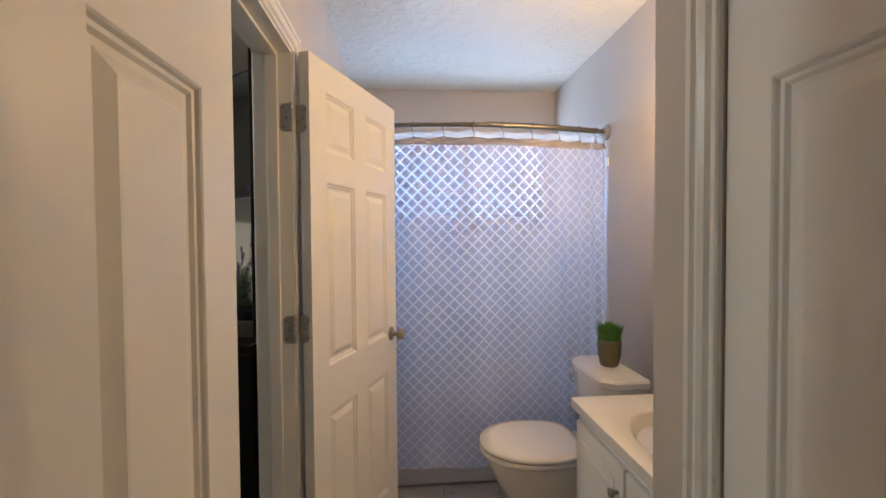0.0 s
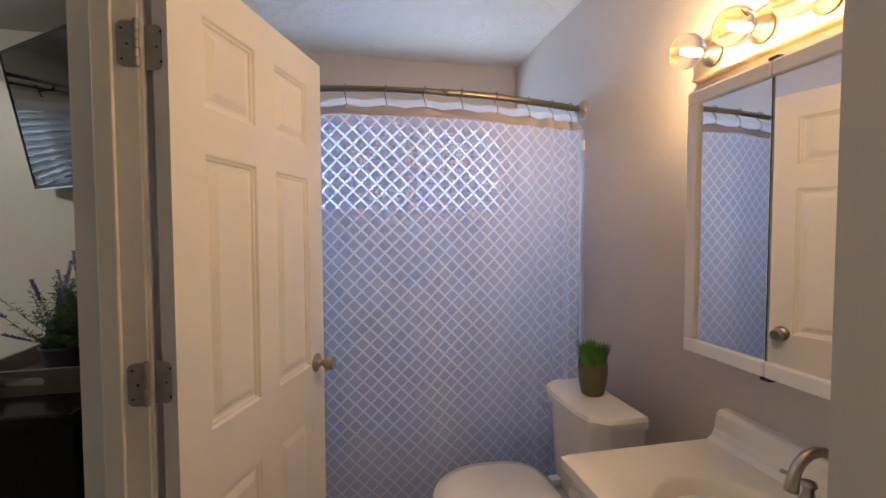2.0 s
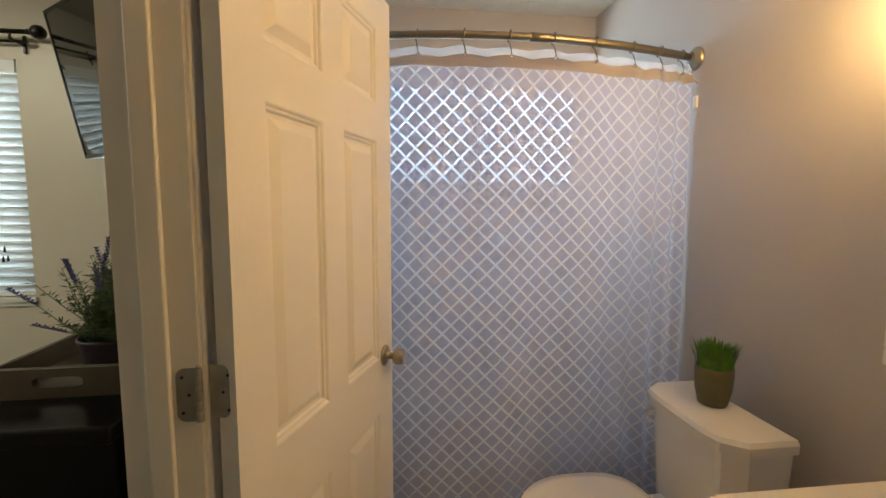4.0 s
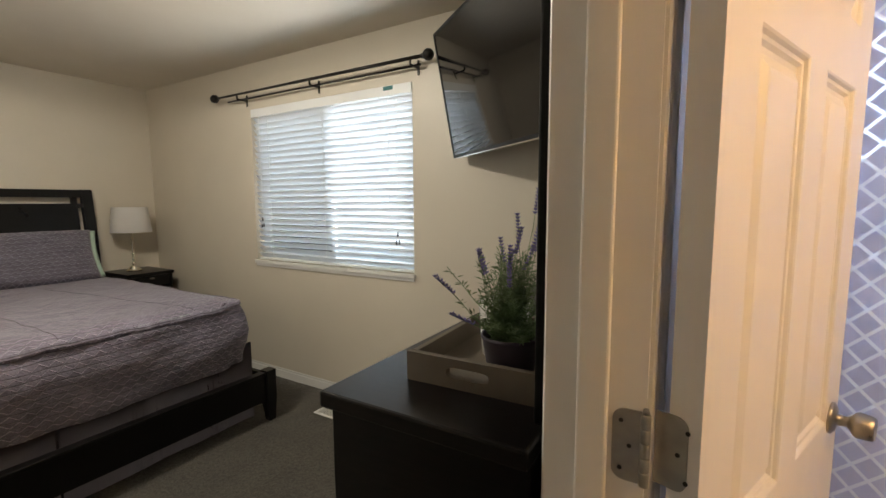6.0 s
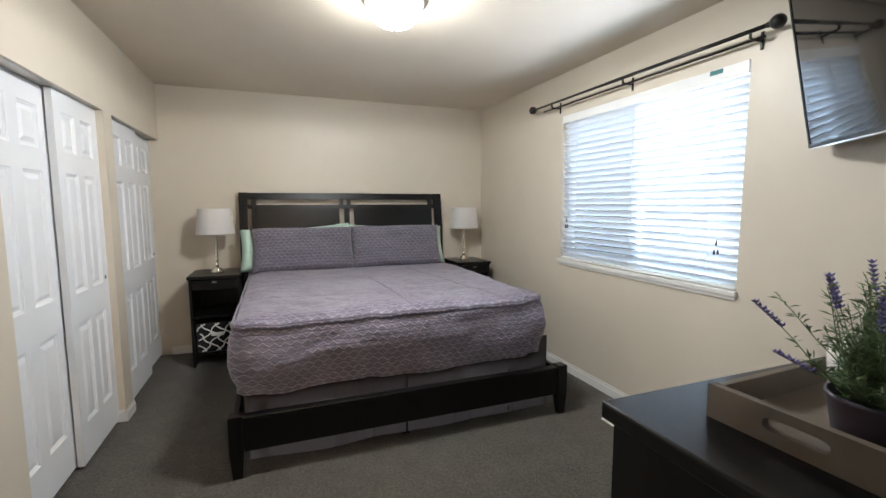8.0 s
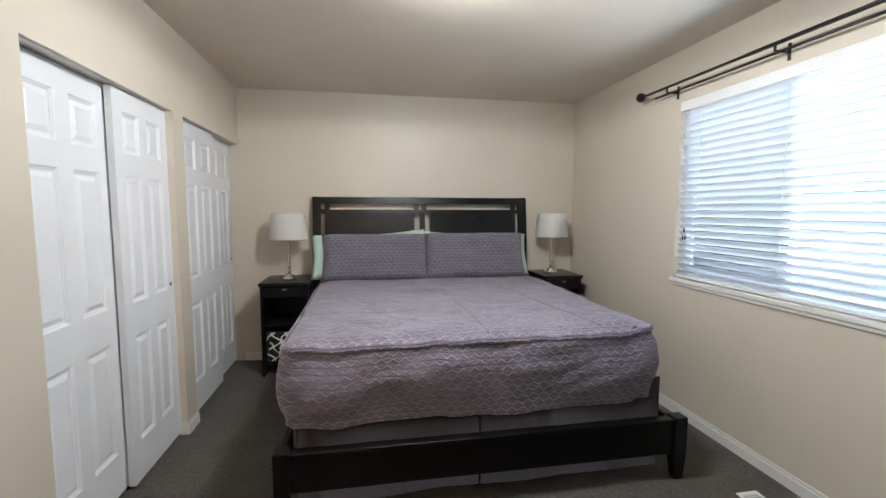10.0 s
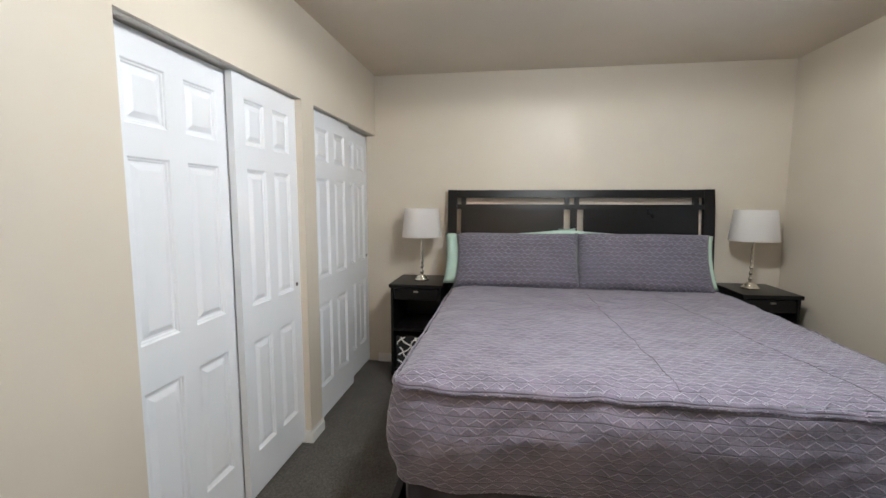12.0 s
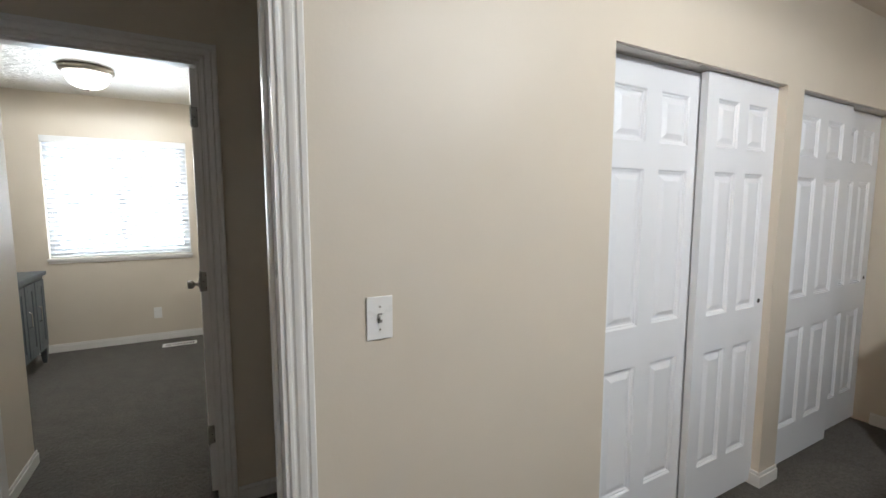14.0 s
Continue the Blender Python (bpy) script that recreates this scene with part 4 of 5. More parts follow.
# basket with a white lattice front on the lower shelf
basket = empty("storage_bin", Matrix.Translation((-4.62, 0.785, 0.12)), "black fabric bin with white lattice in the nightstand", "storage bin")
part("bin_body", boxes((-0.28, 0, -0.165, 0.165, 0, 0.25), bevel=0.008), plain("black_fabric", (0.012, 0.012, 0.013), 0.9), basket)
for k in range(-3, 4):
    for s in (-1, 1):
        y_mid = k * 0.11
        pts = []
        for j in range(13):
            f = j / 12
            y = y_mid + s * (f - 0.5) * 0.25 + 0.018 * math.sin(4 * math.pi * f)
            if -0.16 < y < 0.16:
                pts.append((0.001, y, 0.004 + f * 0.24))
        if len(pts) > 2:
            part("lattice", tube(pts, 0.006, 6), PLASTIC_WHITE, basket, "white lattice print")
part("bin_handle", boxes((0.0, 0.006, -0.05, 0.05, 0.135, 0.165), bevel=0.002), PLASTIC_WHITE, basket)


def table_lamp(x, y, z, label):
    lp = empty("table_lamp", Matrix.Translation((x, y, z)), label, "lamp", "lamps beside the bed")
    prof = [(0, 0), (0.058, 0), (0.060, 0.006), (0.052, 0.014), (0.040, 0.022), (0.042, 0.030), (0.024, 0.042), (0.012, 0.052)]
    part("base", lathe(prof + [(0, 0.053)], 28), CRYSTAL, lp, "mercury glass foot", smooth=True)
    prof, zz = [(0, 0.050)], 0.050
    for k in range(6):
        rr = 0.0165 - k * 0.0012
        prof += [(0.007, zz), (rr * 0.8, zz + 0.007), (rr, zz + 0.018), (rr * 0.8, zz + 0.029), (0.007, zz + 0.036), (0.012, zz + 0.039), (0.007, zz + 0.042)]
        zz += 0.042
    part("stem", lathe(prof + [(0.006, zz), (0.006, 0.40), (0, 0.40)], 20), CRYSTAL, lp, "stacked glass beads", smooth=True)
    bm = bmesh.new()
    lathe([(0.155, 0.345), (0.156, 0.348), (0.132, 0.563), (0.131, 0.566), (0.128, 0.563), (0.152, 0.347), (0.155, 0.345)], 48, bm)
    part("shade", bm, LAMPSHADE, lp, "white quilted drum shade", smooth=True)
    ribs = bmesh.new()
    for k in range(44):
        for s in (-1, 1):
            pts = []
            for j in range(9):
                f = j / 8
                a = 2 * math.pi * k / 44 + s * f * 1.15
                rr = 0.1555 - 0.024 * f
                pts.append((rr * math.cos(a), rr * math.sin(a), 0.350 + f * 0.21))
            tube(pts, 0.0011, 4, ribs, caps=False)
    part("quilting", ribs, LAMPSHADE, lp, "diagonal stitched relief")
    part("harp", tube([(0.03, 0, 0.36), (0.05, 0, 0.42), (0.04, 0, 0.50), (0, 0, 0.53), (-0.04, 0, 0.50), (-0.05, 0, 0.42), (-0.03, 0, 0.36)], 0.0018, 6), NICKEL, lp)
    return lp


table_lamp(-4.80, 0.79, 0.785, "bead-stemmed table lamp with a white quilted shade on the nightstand")
table_lamp(-4.83, 3.205, 0.785, "bead-stemmed table lamp with a white shade near the corner")


def dome_light(x, y, label, shade, watts):
    d = empty("ceiling_light", Matrix.Translation((x, y, TOP)), label, "ceiling light", "ceiling lights")
    part("pan", lathe([(0, 0), (0.165, 0), (0.172, -0.010), (0.170, -0.030), (0.155, -0.044), (0.140, -0.046), (0.138, -0.02), (0, -0.02)], 48), NICKEL, d, "brushed nickel pan", smooth=True)
    glass_dome = part("dome", lathe([(0.139, -0.044), (0.137, -0.074), (0.120, -0.110), (0.086, -0.136), (0.043, -0.150), (0, -0.153)], 48), shade, d, "lit white glass dome", smooth=True)
    glass_dome.visible_shadow = False
    data = bpy.data.lights.new("dome_light", "SPOT")
    data.energy, data.color, data.shadow_soft_size = watts, (1.0, 0.94, 0.87), 0.13
    data.spot_size, data.spot_blend = radians(180), 0.12
    new("dome_light", data).matrix_world = look((x, y, TOP - 0.085), (x, y + 0.001, 0))
    part("finial", lathe([(0, -0.152), (0.012, -0.153), (0.010, -0.160), (0.005, -0.164), (0.006, -0.170), (0, -0.174)], 16), NICKEL, d, smooth=True)
    return d


dome_light(-2.73, 1.90, "flush ceiling light with a lit glass dome", DOME, DOME_WATTS)
dome_light(-0.60, -2.90, "flush ceiling light with a lit glass dome in the spare room", DOME_DIM, 22.0)

# curtain rod above the bedroom window: two rods, finials, brackets
rod = empty("curtain_rod", Matrix.Translation((-2.84, 3.43, 2.20)), "dark bronze double curtain rod with ball finials, no curtain", "curtain rod")
part("front_rod", tube([(-0.955, 0, 0.0), (0.955, 0, 0.0)], 0.0085, 14), BRONZE, rod, smooth=True)
part("front_sleeve", tube([(-0.1, 0, 0.0), (0.955, 0, 0.0)], 0.0105, 14), BRONZE, rod, smooth=True)
part("back_rod", tube([(-0.90, 0.045, -0.03), (0.92, 0.045, -0.03)], 0.0065, 12), BRONZE, rod, smooth=True)
for s in (-1, 1):
    turn = Matrix.Translation((s * 0.955, 0, 0)) @ Matrix.Rotation(radians(90 * s), 4, "Y")
    part("finial", lathe([(0, 0), (0.012, 0), (0.014, 0.006), (0.010, 0.012), (0.020, 0.020), (0.030, 0.034), (0.033, 0.048), (0.029, 0.064), (0.018, 0.075), (0, 0.080)], 24, m=turn), BRONZE, rod, smooth=True)
for x in (-0.72, 0.06, 0.88):
    part("bracket", boxes((x - 0.006, x + 0.006, 0.080, 0.088, -0.075, 0.01), (x - 0.004, x + 0.004, 0.0, 0.088, -0.040, -0.030), (x - 0.004, x + 0.004, -0.006, 0.006, -0.035, -0.008), bevel=0.001), BRONZE, rod)

# dresser with a tall mirror
dresser = empty("dresser", Matrix.Translation((-0.63, 1.93, 0)), "espresso wood dresser beside the bathroom doorway", "dresser")
DW, DD = 1.42, 0.40


def on_dresser(name, bm, mat, label="", parent=None):
    return part(name, bm, mat, parent or dresser, label)


on_dresser("top", boxes((-0.430, -0.033, -0.105, DW, 1.005, 1.037), bevel=0.005), WOOD)
on_dresser("body", boxes((-0.414, -0.034, -0.090, DW - 0.02, 0.08, 1.005), bevel=0.003), WOOD)
for yy in (-0.07, DW - 0.08):
    on_dresser("foot", boxes((-0.39, -0.33, yy, yy + 0.06, 0, 0.08), bevel=0.003), WOOD)
    on_dresser("foot", boxes((-0.095, -0.035, yy, yy + 0.06, 0, 0.08), bevel=0.003), WOOD)
for i in range(3):
    for j in range(2):
        y0, z0 = -0.05 + j * 0.725, 0.11 + i * 0.295
        dr = on_dresser("drawer", boxes((-0.426, -0.412, y0, y0 + 0.70, z0, z0 + 0.275), bevel=0.004), WOOD)
        for f in (0.2, 0.8):
            turn = Matrix.Translation((-0.426, y0 + 0.70 * f, z0 + 0.14)) @ Matrix.Rotation(radians(-90), 4, "Y")
            part("knob", lathe([(0, 0), (0.008, 0), (0.007, 0.012), (0.015, 0.02), (0.012, 0.028), (0, 0.03)], 14, m=turn), NICKEL, dr, smooth=True)

mirror = empty("dresser_mirror", Matrix.Translation((-0.640, 1.987, 1.037)), "tall black-framed mirror standing at the back of the dresser", "mirror")
for nm, b in (("frame_stile", (-0.042, 0.0, -0.085, -0.015, 0.0, 1.12)), ("frame_stile", (-0.042, 0.0, 1.18, 1.25, 0.0, 1.12)), ("frame_rail", (-0.042, 0.0, -0.015, 1.18, 1.05, 1.12)), ("frame_rail", (-0.042, 0.0, -0.015, 1.18, 0.0, 0.07))):
    part(nm, boxes(b, bevel=0.004), WOOD, mirror)
part("mirror_glass", boxes((-0.036, -0.004, -0.015, 1.18, 0.07, 1.05)), MIRROR, mirror)

# tray with two pots
tray = empty("serving_tray", Matrix.Translation((-0.951, 1.949, 1.037)) @ Matrix.Rotation(radians(2.0), 4, "Z"), "weathered grey wooden serving tray with cut-out handles on the dresser", "tray")
TWX, TLY, TH = 0.255, 0.36, 0.056


def tray_end(y0, y1):
    """An end board with a rounded slot for the fingers."""
    bm = bmesh.new()
    n, cx, MID = 32, TWX / 2, 0.030
    for y, out in ((y0, -1), (y1, 1)):
        slot = ellipse(cx, MID, 0, 0.042, 0.0100, n, 4.0)
        inner = [bm.verts.new((x, y, z)) for x, z, _ in slot]
        outer = []
        for x, z, _ in slot:
            dx, dz = x - cx, z - MID
            k = min((cx - 0.0) / max(1e-6, abs(dx)), ((TH - MID) if dz > 0 else MID) / max(1e-6, abs(dz)))
            outer.append(bm.verts.new((cx + dx * k, y, MID + dz * k)))
        for k in range(n):
            j = (k + 1) % n
            f = (outer[k], outer[j], inner[j], inner[k])
            bm.faces.new(f if out < 0 else f[::-1])
        if out < 0:
            keep = inner, outer
    for k in range(n):
        j = (k + 1) % n
        bm.faces.new((keep[0][k], keep[0][j], inner[j], inner[k]))
        bm.faces.new((keep[1][j], keep[1][k], outer[k], outer[j]))
    for c in ((0, 0), (TWX, 0), (0, TH), (TWX, TH)):
        near = [bm.verts.new((c[0], y, c[1])) for y in (y0, y1)]
        for y, v in zip((y0, y1), near):
            side = sorted((o for o in bm.verts if abs(o.co.y - y) < 1e-6 and o is not v and (abs(o.co.x - c[0]) < 1e-6 or abs(o.co.z - c[1]) < 1e-6)), key=lambda o: (o.co - v.co).length)
            a = next((o for o in side if abs(o.co.x - c[0]) < 1e-6), None)
            b = next((o for o in side if abs(o.co.z - c[1]) < 1e-6), None)
            if a and b and a is not b:
                bm.faces.new((v, a, b))
    bmesh.ops.recalc_face_normals(bm, faces=bm.faces)
    return bm


part("end_board", tray_end(0, 0.014), GREY_WOOD, tray)
part("end_board", tray_end(TLY - 0.014, TLY), GREY_WOOD, tray)
for x0 in (0.0, TWX - 0.012):
    part("side_board", boxes((x0, x0 + 0.012, 0.014, TLY - 0.014, 0, TH - 0.003), bevel=0.0015), GREY_WOOD, tray)
part("base_board", boxes((0.012, TWX - 0.012, 0.014, TLY - 0.014, 0.0, 0.010)), GREY_WOOD, tray)


def leaf_blade(bm, base, d, length, width, droop=0.2):
    d = d.normalized()
    side = d.cross(Vector((0, 0, 1)))
    side = side.normalized() if side.length > 1e-3 else Vector((1, 0, 0))
    p1 = base + d * length * 0.5
    p2 = base + d * length + Vector((0, 0, -droop * length))
    a, b, c, e = bm.verts.new(base), bm.verts.new(p1 + side * width / 2), bm.verts.new(p2), bm.verts.new(p1 - side * width / 2)
    bm.faces.new((a, b, c))
    bm.faces.new((a, c, e))


def lavender_pot():
    rng = random.Random(7)
    pl = empty("potted_lavender", Matrix.Translation((-0.768, 2.022, 1.0475)), "artificial lavender plant in a plum pot on the tray", "potted plant")
    part("pot", lathe([(0, 0), (0.056, 0), (0.060, 0.003), (0.078, 0.118), (0.082, 0.122), (0.082, 0.130), (0.076, 0.130), (0.072, 0.110), (0, 0.108)], 32), POT_PURPLE, pl, smooth=True)
    part("soil", lathe([(0, 0.112), (0.072, 0.111)], 24), SOIL, pl)
    stems, leaves = bmesh.new(), bmesh.new()

    def stalk(a, tilt, length, bloom):
        d = Vector((math.cos(a) * math.sin(tilt), math.sin(a) * math.sin(tilt), math.cos(tilt)))
        p = Vector((rng.uniform(-0.03, 0.03), rng.uniform(-0.03, 0.03), 0.11))
        pts = [p.copy()]
        for k in range(8):
            d = (d + Vector((rng.uniform(-0.12, 0.12), rng.uniform(-0.12, 0.12), rng.uniform(-0.05, 0.05)))).normalized()
            p = p + d * length / 8
            pts.append(p.copy())
        tube(pts, [0.0016 - 0.0009 * k / 8 for k in range(9)], 5, stems)
        last = 5 if bloom else 8
        for k in range(1, last + 1):
            for _ in range(5):
                f = rng.random()
                base = pts[k - 1].lerp(pts[k], f)
                a2 = rng.uniform(0, 6.28)
                dd = Vector((math.cos(a2), math.sin(a2), rng.uniform(0.2, 1.1)))
                leaf_blade(leaves, base, dd, rng.uniform(0.016, 0.034), rng.uniform(0.003, 0.006), rng.uniform(0.0, 0.3))
        if bloom:
            flowers = bmesh.new()
            tip, back = pts[-1], (pts[-1] - pts[-3]).normalized()
            for k in range(8):
                c = tip - back * (0.066 * k / 7)
                for j in range(6):
                    a2 = 2 * math.pi * j / 6 + k * 0.6
                    side = Vector((math.cos(a2), math.sin(a2), 0.4))
                    leaf_blade(flowers, c, side + back * 0.6, 0.013, 0.0075, -0.05)
            part("flower_spike", flowers, LAVENDER, pl, "violet flower spike")

    for k in range(85):
        stalk(rng.uniform(0, 6.28), rng.uniform(0.03, 0.55), rng.uniform(0.12, 0.27), False)
    for k in range(45):
        stalk(rng.uniform(0, 6.28), rng.uniform(0.75, 1.35), rng.uniform(0.06, 0.12), False)
    for a, t, ln in ((2.9, 0.03, 0.29), (3.4, 0.08, 0.22), (0.9, 0.12, 0.24), (1.0, 0.2, 0.22), (1.3, 0.32, 0.22), (1.6, 0.45, 0.20), (1.2, 0.42, 0.19), (3.6, 0.80, 0.17), (3.9, 0.65, 0.19),
                     (3.3, 0.55, 0.18), (3.5, 1.45, 0.13), (2.5, 0.40, 0.18), (4.9, 0.4, 0.17), (1.9, 0.5, 0.18)):
        stalk(a, t * 0.8, ln * 1.45, True)
    tagged(part("stalk", stems, LEAF, pl), kind="stuff")
    tagged(part("foliage", leaves, LEAF, pl), kind="stuff")
    pl.scale = (0.67, 0.67, 0.67)
    return pl


lavender_pot()
white_pot = empty("white_pot", Matrix.Translation((-0.832, 2.146, 1.0475)), "small white ceramic pot behind the lavender on the tray", "pot")
part("pot", lathe([(0, 0), (0.045, 0), (0.048, 0.004), (0.056, 0.115), (0.053, 0.118), (0.050, 0.11), (0, 0.10)], 28), PORCELAIN, white_pot, smooth=True)

# television on its arm in the corner
tv_m = Matrix.Translation((-1.683, 3.447, 1.622)) @ Matrix.Rotation(radians(-38.0), 4, "Z") @ Matrix.Rotation(radians(10.5), 4, "X")
tv = empty("television", tv_m, "black flat television tilted down on a wall arm in the corner", "television")
part("cabinet", boxes((0, 1.11, 0.006, 0.035, 0, 0.655), (0.25, 0.86, 0.035, 0.07, 0.10, 0.45), bevel=0.004), PLASTIC_BLACK, tv)
bz = 0.012
part("bezel", boxes((0, bz, -0.002, 0.006, 0, 0.655), (1.11 - bz, 1.11, -0.002, 0.006, 0, 0.655), (bz, 1.11 - bz, -0.002, 0.006, 0.643, 0.655), (bz, 1.11 - bz, -0.002, 0.006, 0, 0.016)), PLASTIC_BLACK, tv)
part("screen", boxes((bz, 1.11 - bz, 0.001, 0.006, 0.016, 0.643)), SCREEN_BLACK, tv, "glossy dark screen")
part("trim_strip", boxes((0.02, 1.09, -0.003, 0.004, -0.006, 0.0)), CHROME, tv)
arm = empty("tv_mount", Matrix.Translation((-0.637, 3.05, 1.95)), "black folding wall arm behind the television", "tv mount")
part("wall_plate", boxes((-0.012, 0.0, -0.06, 0.06, -0.14, 0.16), bevel=0.003), PLASTIC_BLACK, arm)
part("arm", tube([(-0.012, 0, 0.0), (-0.16, 0.16, 0.0), (-0.42, 0.10, 0.0)], 0.014, 8), PLASTIC_BLACK, arm)

# small wall and floor fittings
sw = empty("light_switch", Matrix.Translation((-1.718, 0.344, 1.117)), "white toggle light switch plate on the tan wall", "light switch")
part("plate", boxes((-0.036, 0.036, 0.0, 0.006, -0.057, 0.057), bevel=0.0025), PLASTIC_WHITE, sw)
# No slot is cut: a thin darker strip stands for its shade.
part("toggle_slot_shade", boxes((-0.006, 0.006, 0.006, 0.0066, -0.0125, 0.0125)), plain("ivory_shadow", (0.25, 0.24, 0.22), 0.5), sw)
part("toggle", boxes((-0.0042, 0.0042, 0.006, 0.018, -0.002, 0.009), bevel=0.001), PLASTIC_WHITE, sw)
for dz in (-0.030, 0.030):
    part("screw", tube([(0, 0.006, dz), (0, 0.0072, dz)], 0.003, 10), NICKEL, sw)


def floor_vent(x, y, along_x, label):
    v = empty("floor_vent", Matrix.Translation((x, y, 0.0)) @ Matrix.Rotation(0 if along_x else radians(90), 4, "Z"), label, "floor vent")
    part("frame", boxes((-0.15, 0.15, -0.057, -0.040, 0, 0.007), (-0.15, 0.15, 0.040, 0.057, 0, 0.007), (-0.15, -0.13, -0.040, 0.040, 0, 0.007), (0.13, 0.15, -0.040, 0.040, 0, 0.007), bevel=0.002), PLASTIC_WHITE, v)
    for k in range(20):
        xx = -0.125 + k * 0.0132
        part("louvre", boxes((xx - 0.0025, xx + 0.0025, -0.040, 0.040, 0.001, 0.006)), PLASTIC_WHITE, v)
    return v


floor_vent(-2.47, 3.27, True, "white metal floor register on the carpet by the wall")
floor_vent(-1.05, -3.68, True, "white metal floor register below the spare room window")
out = empty("wall_outlet", Matrix.Translation((-0.857, -3.95, 0.29)), "white outlet plate low on the spare room wall", "outlet")
part("plate", boxes((-0.036, 0.036, 0.0, 0.006, -0.057, 0.057), bevel=0.002), PLASTIC_WHITE, out)
for dz in (-0.022, 0.022):
    part("socket", tube([(0, 0.006, dz), (0, 0.0072, dz)], 0.014, 16), PLASTIC_WHITE, out)

# cabinet in the spare room
cab = empty("sideboard", Matrix.Translation((-0.04, -3.67, 0)), "blue-grey painted sideboard with two doors in the spare room", "cabinet")
part("top", boxes((-0.025, 0.42, -0.02, 1.02, 0.79, 0.825), bevel=0.006), BLUE_GREY, cab)
part("body", boxes((0.0, 0.40, 0.0, 1.0, 0.14, 0.79), bevel=0.004), BLUE_GREY, cab)
for x0, y0 in ((0.0, 0.0), (0.0, 0.95), (0.35, 0.0), (0.35, 0.95)):
    part("leg", loft([[(x0 + d, y0 + d, z), (x0 + 0.05 - d, y0 + d, z), (x0 + 0.05 - d, y0 + 0.05 - d, z), (x0 + d, y0 + 0.05 - d, z)] for z, d in ((0, 0.012), (0.08, 0.004), (0.14, 0.0))]), BLUE_GREY, cab)
for y0 in (0.03, 0.27, 0.51, 0.75):
    dr = part("door", boxes((-0.012, 0.0, y0, y0 + 0.055, 0.17, 0.76), (-0.012, 0.0, y0 + 0.165, y0 + 0.22, 0.17, 0.76), (-0.012, 0.0, y0 + 0.055, y0 + 0.165, 0.17, 0.23), (-0.012, 0.0, y0 + 0.055, y0 + 0.165, 0.70, 0.76), bevel=0.003), BLUE_GREY, cab)
    part("door_panel", boxes((-0.004, 0.002, y0 + 0.05, y0 + 0.17, 0.22, 0.71)), BLUE_GREY, dr)
    part("handle", tube([(-0.012, y0 + 0.19, 0.42), (-0.032, y0 + 0.19, 0.43), (-0.032, y0 + 0.19, 0.54), (-0.012, y0 + 0.19, 0.55)], 0.004, 8), CHROME, dr)


# ---- bathroom ----
def make_tub():
    t = empty("bathtub", Matrix.Translation((-0.525, 2.76, 0)), "white alcove bathtub behind the shower curtain", "bathtub")
    w, d, h = 1.455, 0.745, 0.40
    part("apron", boxes((0.0, w, 0.0, 0.04, 0.006, h - 0.03), (0.0, w, -0.012, 0.06, h - 0.045, h), bevel=0.012), PORCELAIN, t)
    cx, cy = w / 2, d / 2 + 0.01
    loops = [ellipse(cx, cy, h, w / 2, d / 2, 48, 30), ellipse(cx, cy, h, w / 2 - 0.06, d / 2 - 0.065, 48, 7), ellipse(cx, cy, h - 0.03, w / 2 - 0.08, d / 2 - 0.08, 48, 6),
             ellipse(cx, cy, 0.10, w / 2 - 0.16, d / 2 - 0.13, 48, 5), ellipse(cx, cy, 0.07, w / 2 - 0.25, d / 2 - 0.19, 48, 4)]
    part("basin", loft(loops, None, False), PORCELAIN, t, smooth=True)
    part("basin_floor", loft([ellipse(cx, cy, 0.07, w / 2 - 0.25, d / 2 - 0.19, 48, 4), ellipse(cx, cy, 0.066, 0.05, 0.03, 48, 2)]), PORCELAIN, t, smooth=True)
    return t


make_tub()
part_surround = setting("trim_surround", boxes((-0.523, 0.928, 3.497, 3.505, 0.402, 1.50)), PORCELAIN, "white panel above the bathtub", "tub surround")

# curved shower rod with rings, curtain and liner
ROD_Z, X_W, X_E = 1.945, -0.525, 0.93


def rod_y(x):
    """The rod bows out towards the room."""
    f = (x - X_W) / (X_E - X_W)
    return 2.66 - 0.13 * math.sin(math.pi * min(1, max(0, f))) ** 0.9


srod = empty("shower_rod", Matrix.Translation((0, 0, 0)), "curved brushed-nickel shower rod between the walls", "shower rod")
part("rod", tube([(X_W + (X_E - X_W) * k / 40, rod_y(X_W + (X_E - X_W) * k / 40), ROD_Z) for k in range(41)], 0.0125, 14), ROD_STEEL, srod, smooth=True)
part("rod_sleeve", tube([(0.25 + 0.62 * k / 20, rod_y(0.25 + 0.62 * k / 20), ROD_Z) for k in range(21)], 0.0145, 14), ROD_STEEL, srod, smooth=True)
for x, s in ((X_E, -1), (X_W, 1)):
    turn = Matrix.Translation((x, 2.66, ROD_Z)) @ Matrix.Rotation(radians(90 * s), 4, "Y")
    part("flange", lathe([(0, 0), (0.042, 0), (0.043, 0.006), (0.034, 0.016), (0.020, 0.022), (0.016, 0.040), (0, 0.040)], 28, m=turn), NICKEL, srod, smooth=True)

C_TOP, C_LOW = 1.885, 0.205
HOOKS = [-0.42, -0.27, -0.12, 0.03, 0.18, 0.33, 0.48, 0.63, 0.75, 0.85, 0.895]


def fold(x, v, depth, seed):
    """How far the cloth stands out of the rod's line; gathered more near the wall end."""
    near = max(0.0, (x - 0.55) / 0.37)
    a = depth * (0.5 + 0.5 * v) * (0.55 + 1.1 * near)
    freq = 21 + 20 * near
    return a * math.sin(freq * x + seed + 0.5 * noise.noise((x * 3, v * 1.2, seed))) + depth * 0.8 * noise.noise((x * 4 + seed, v * 1.5, 0))


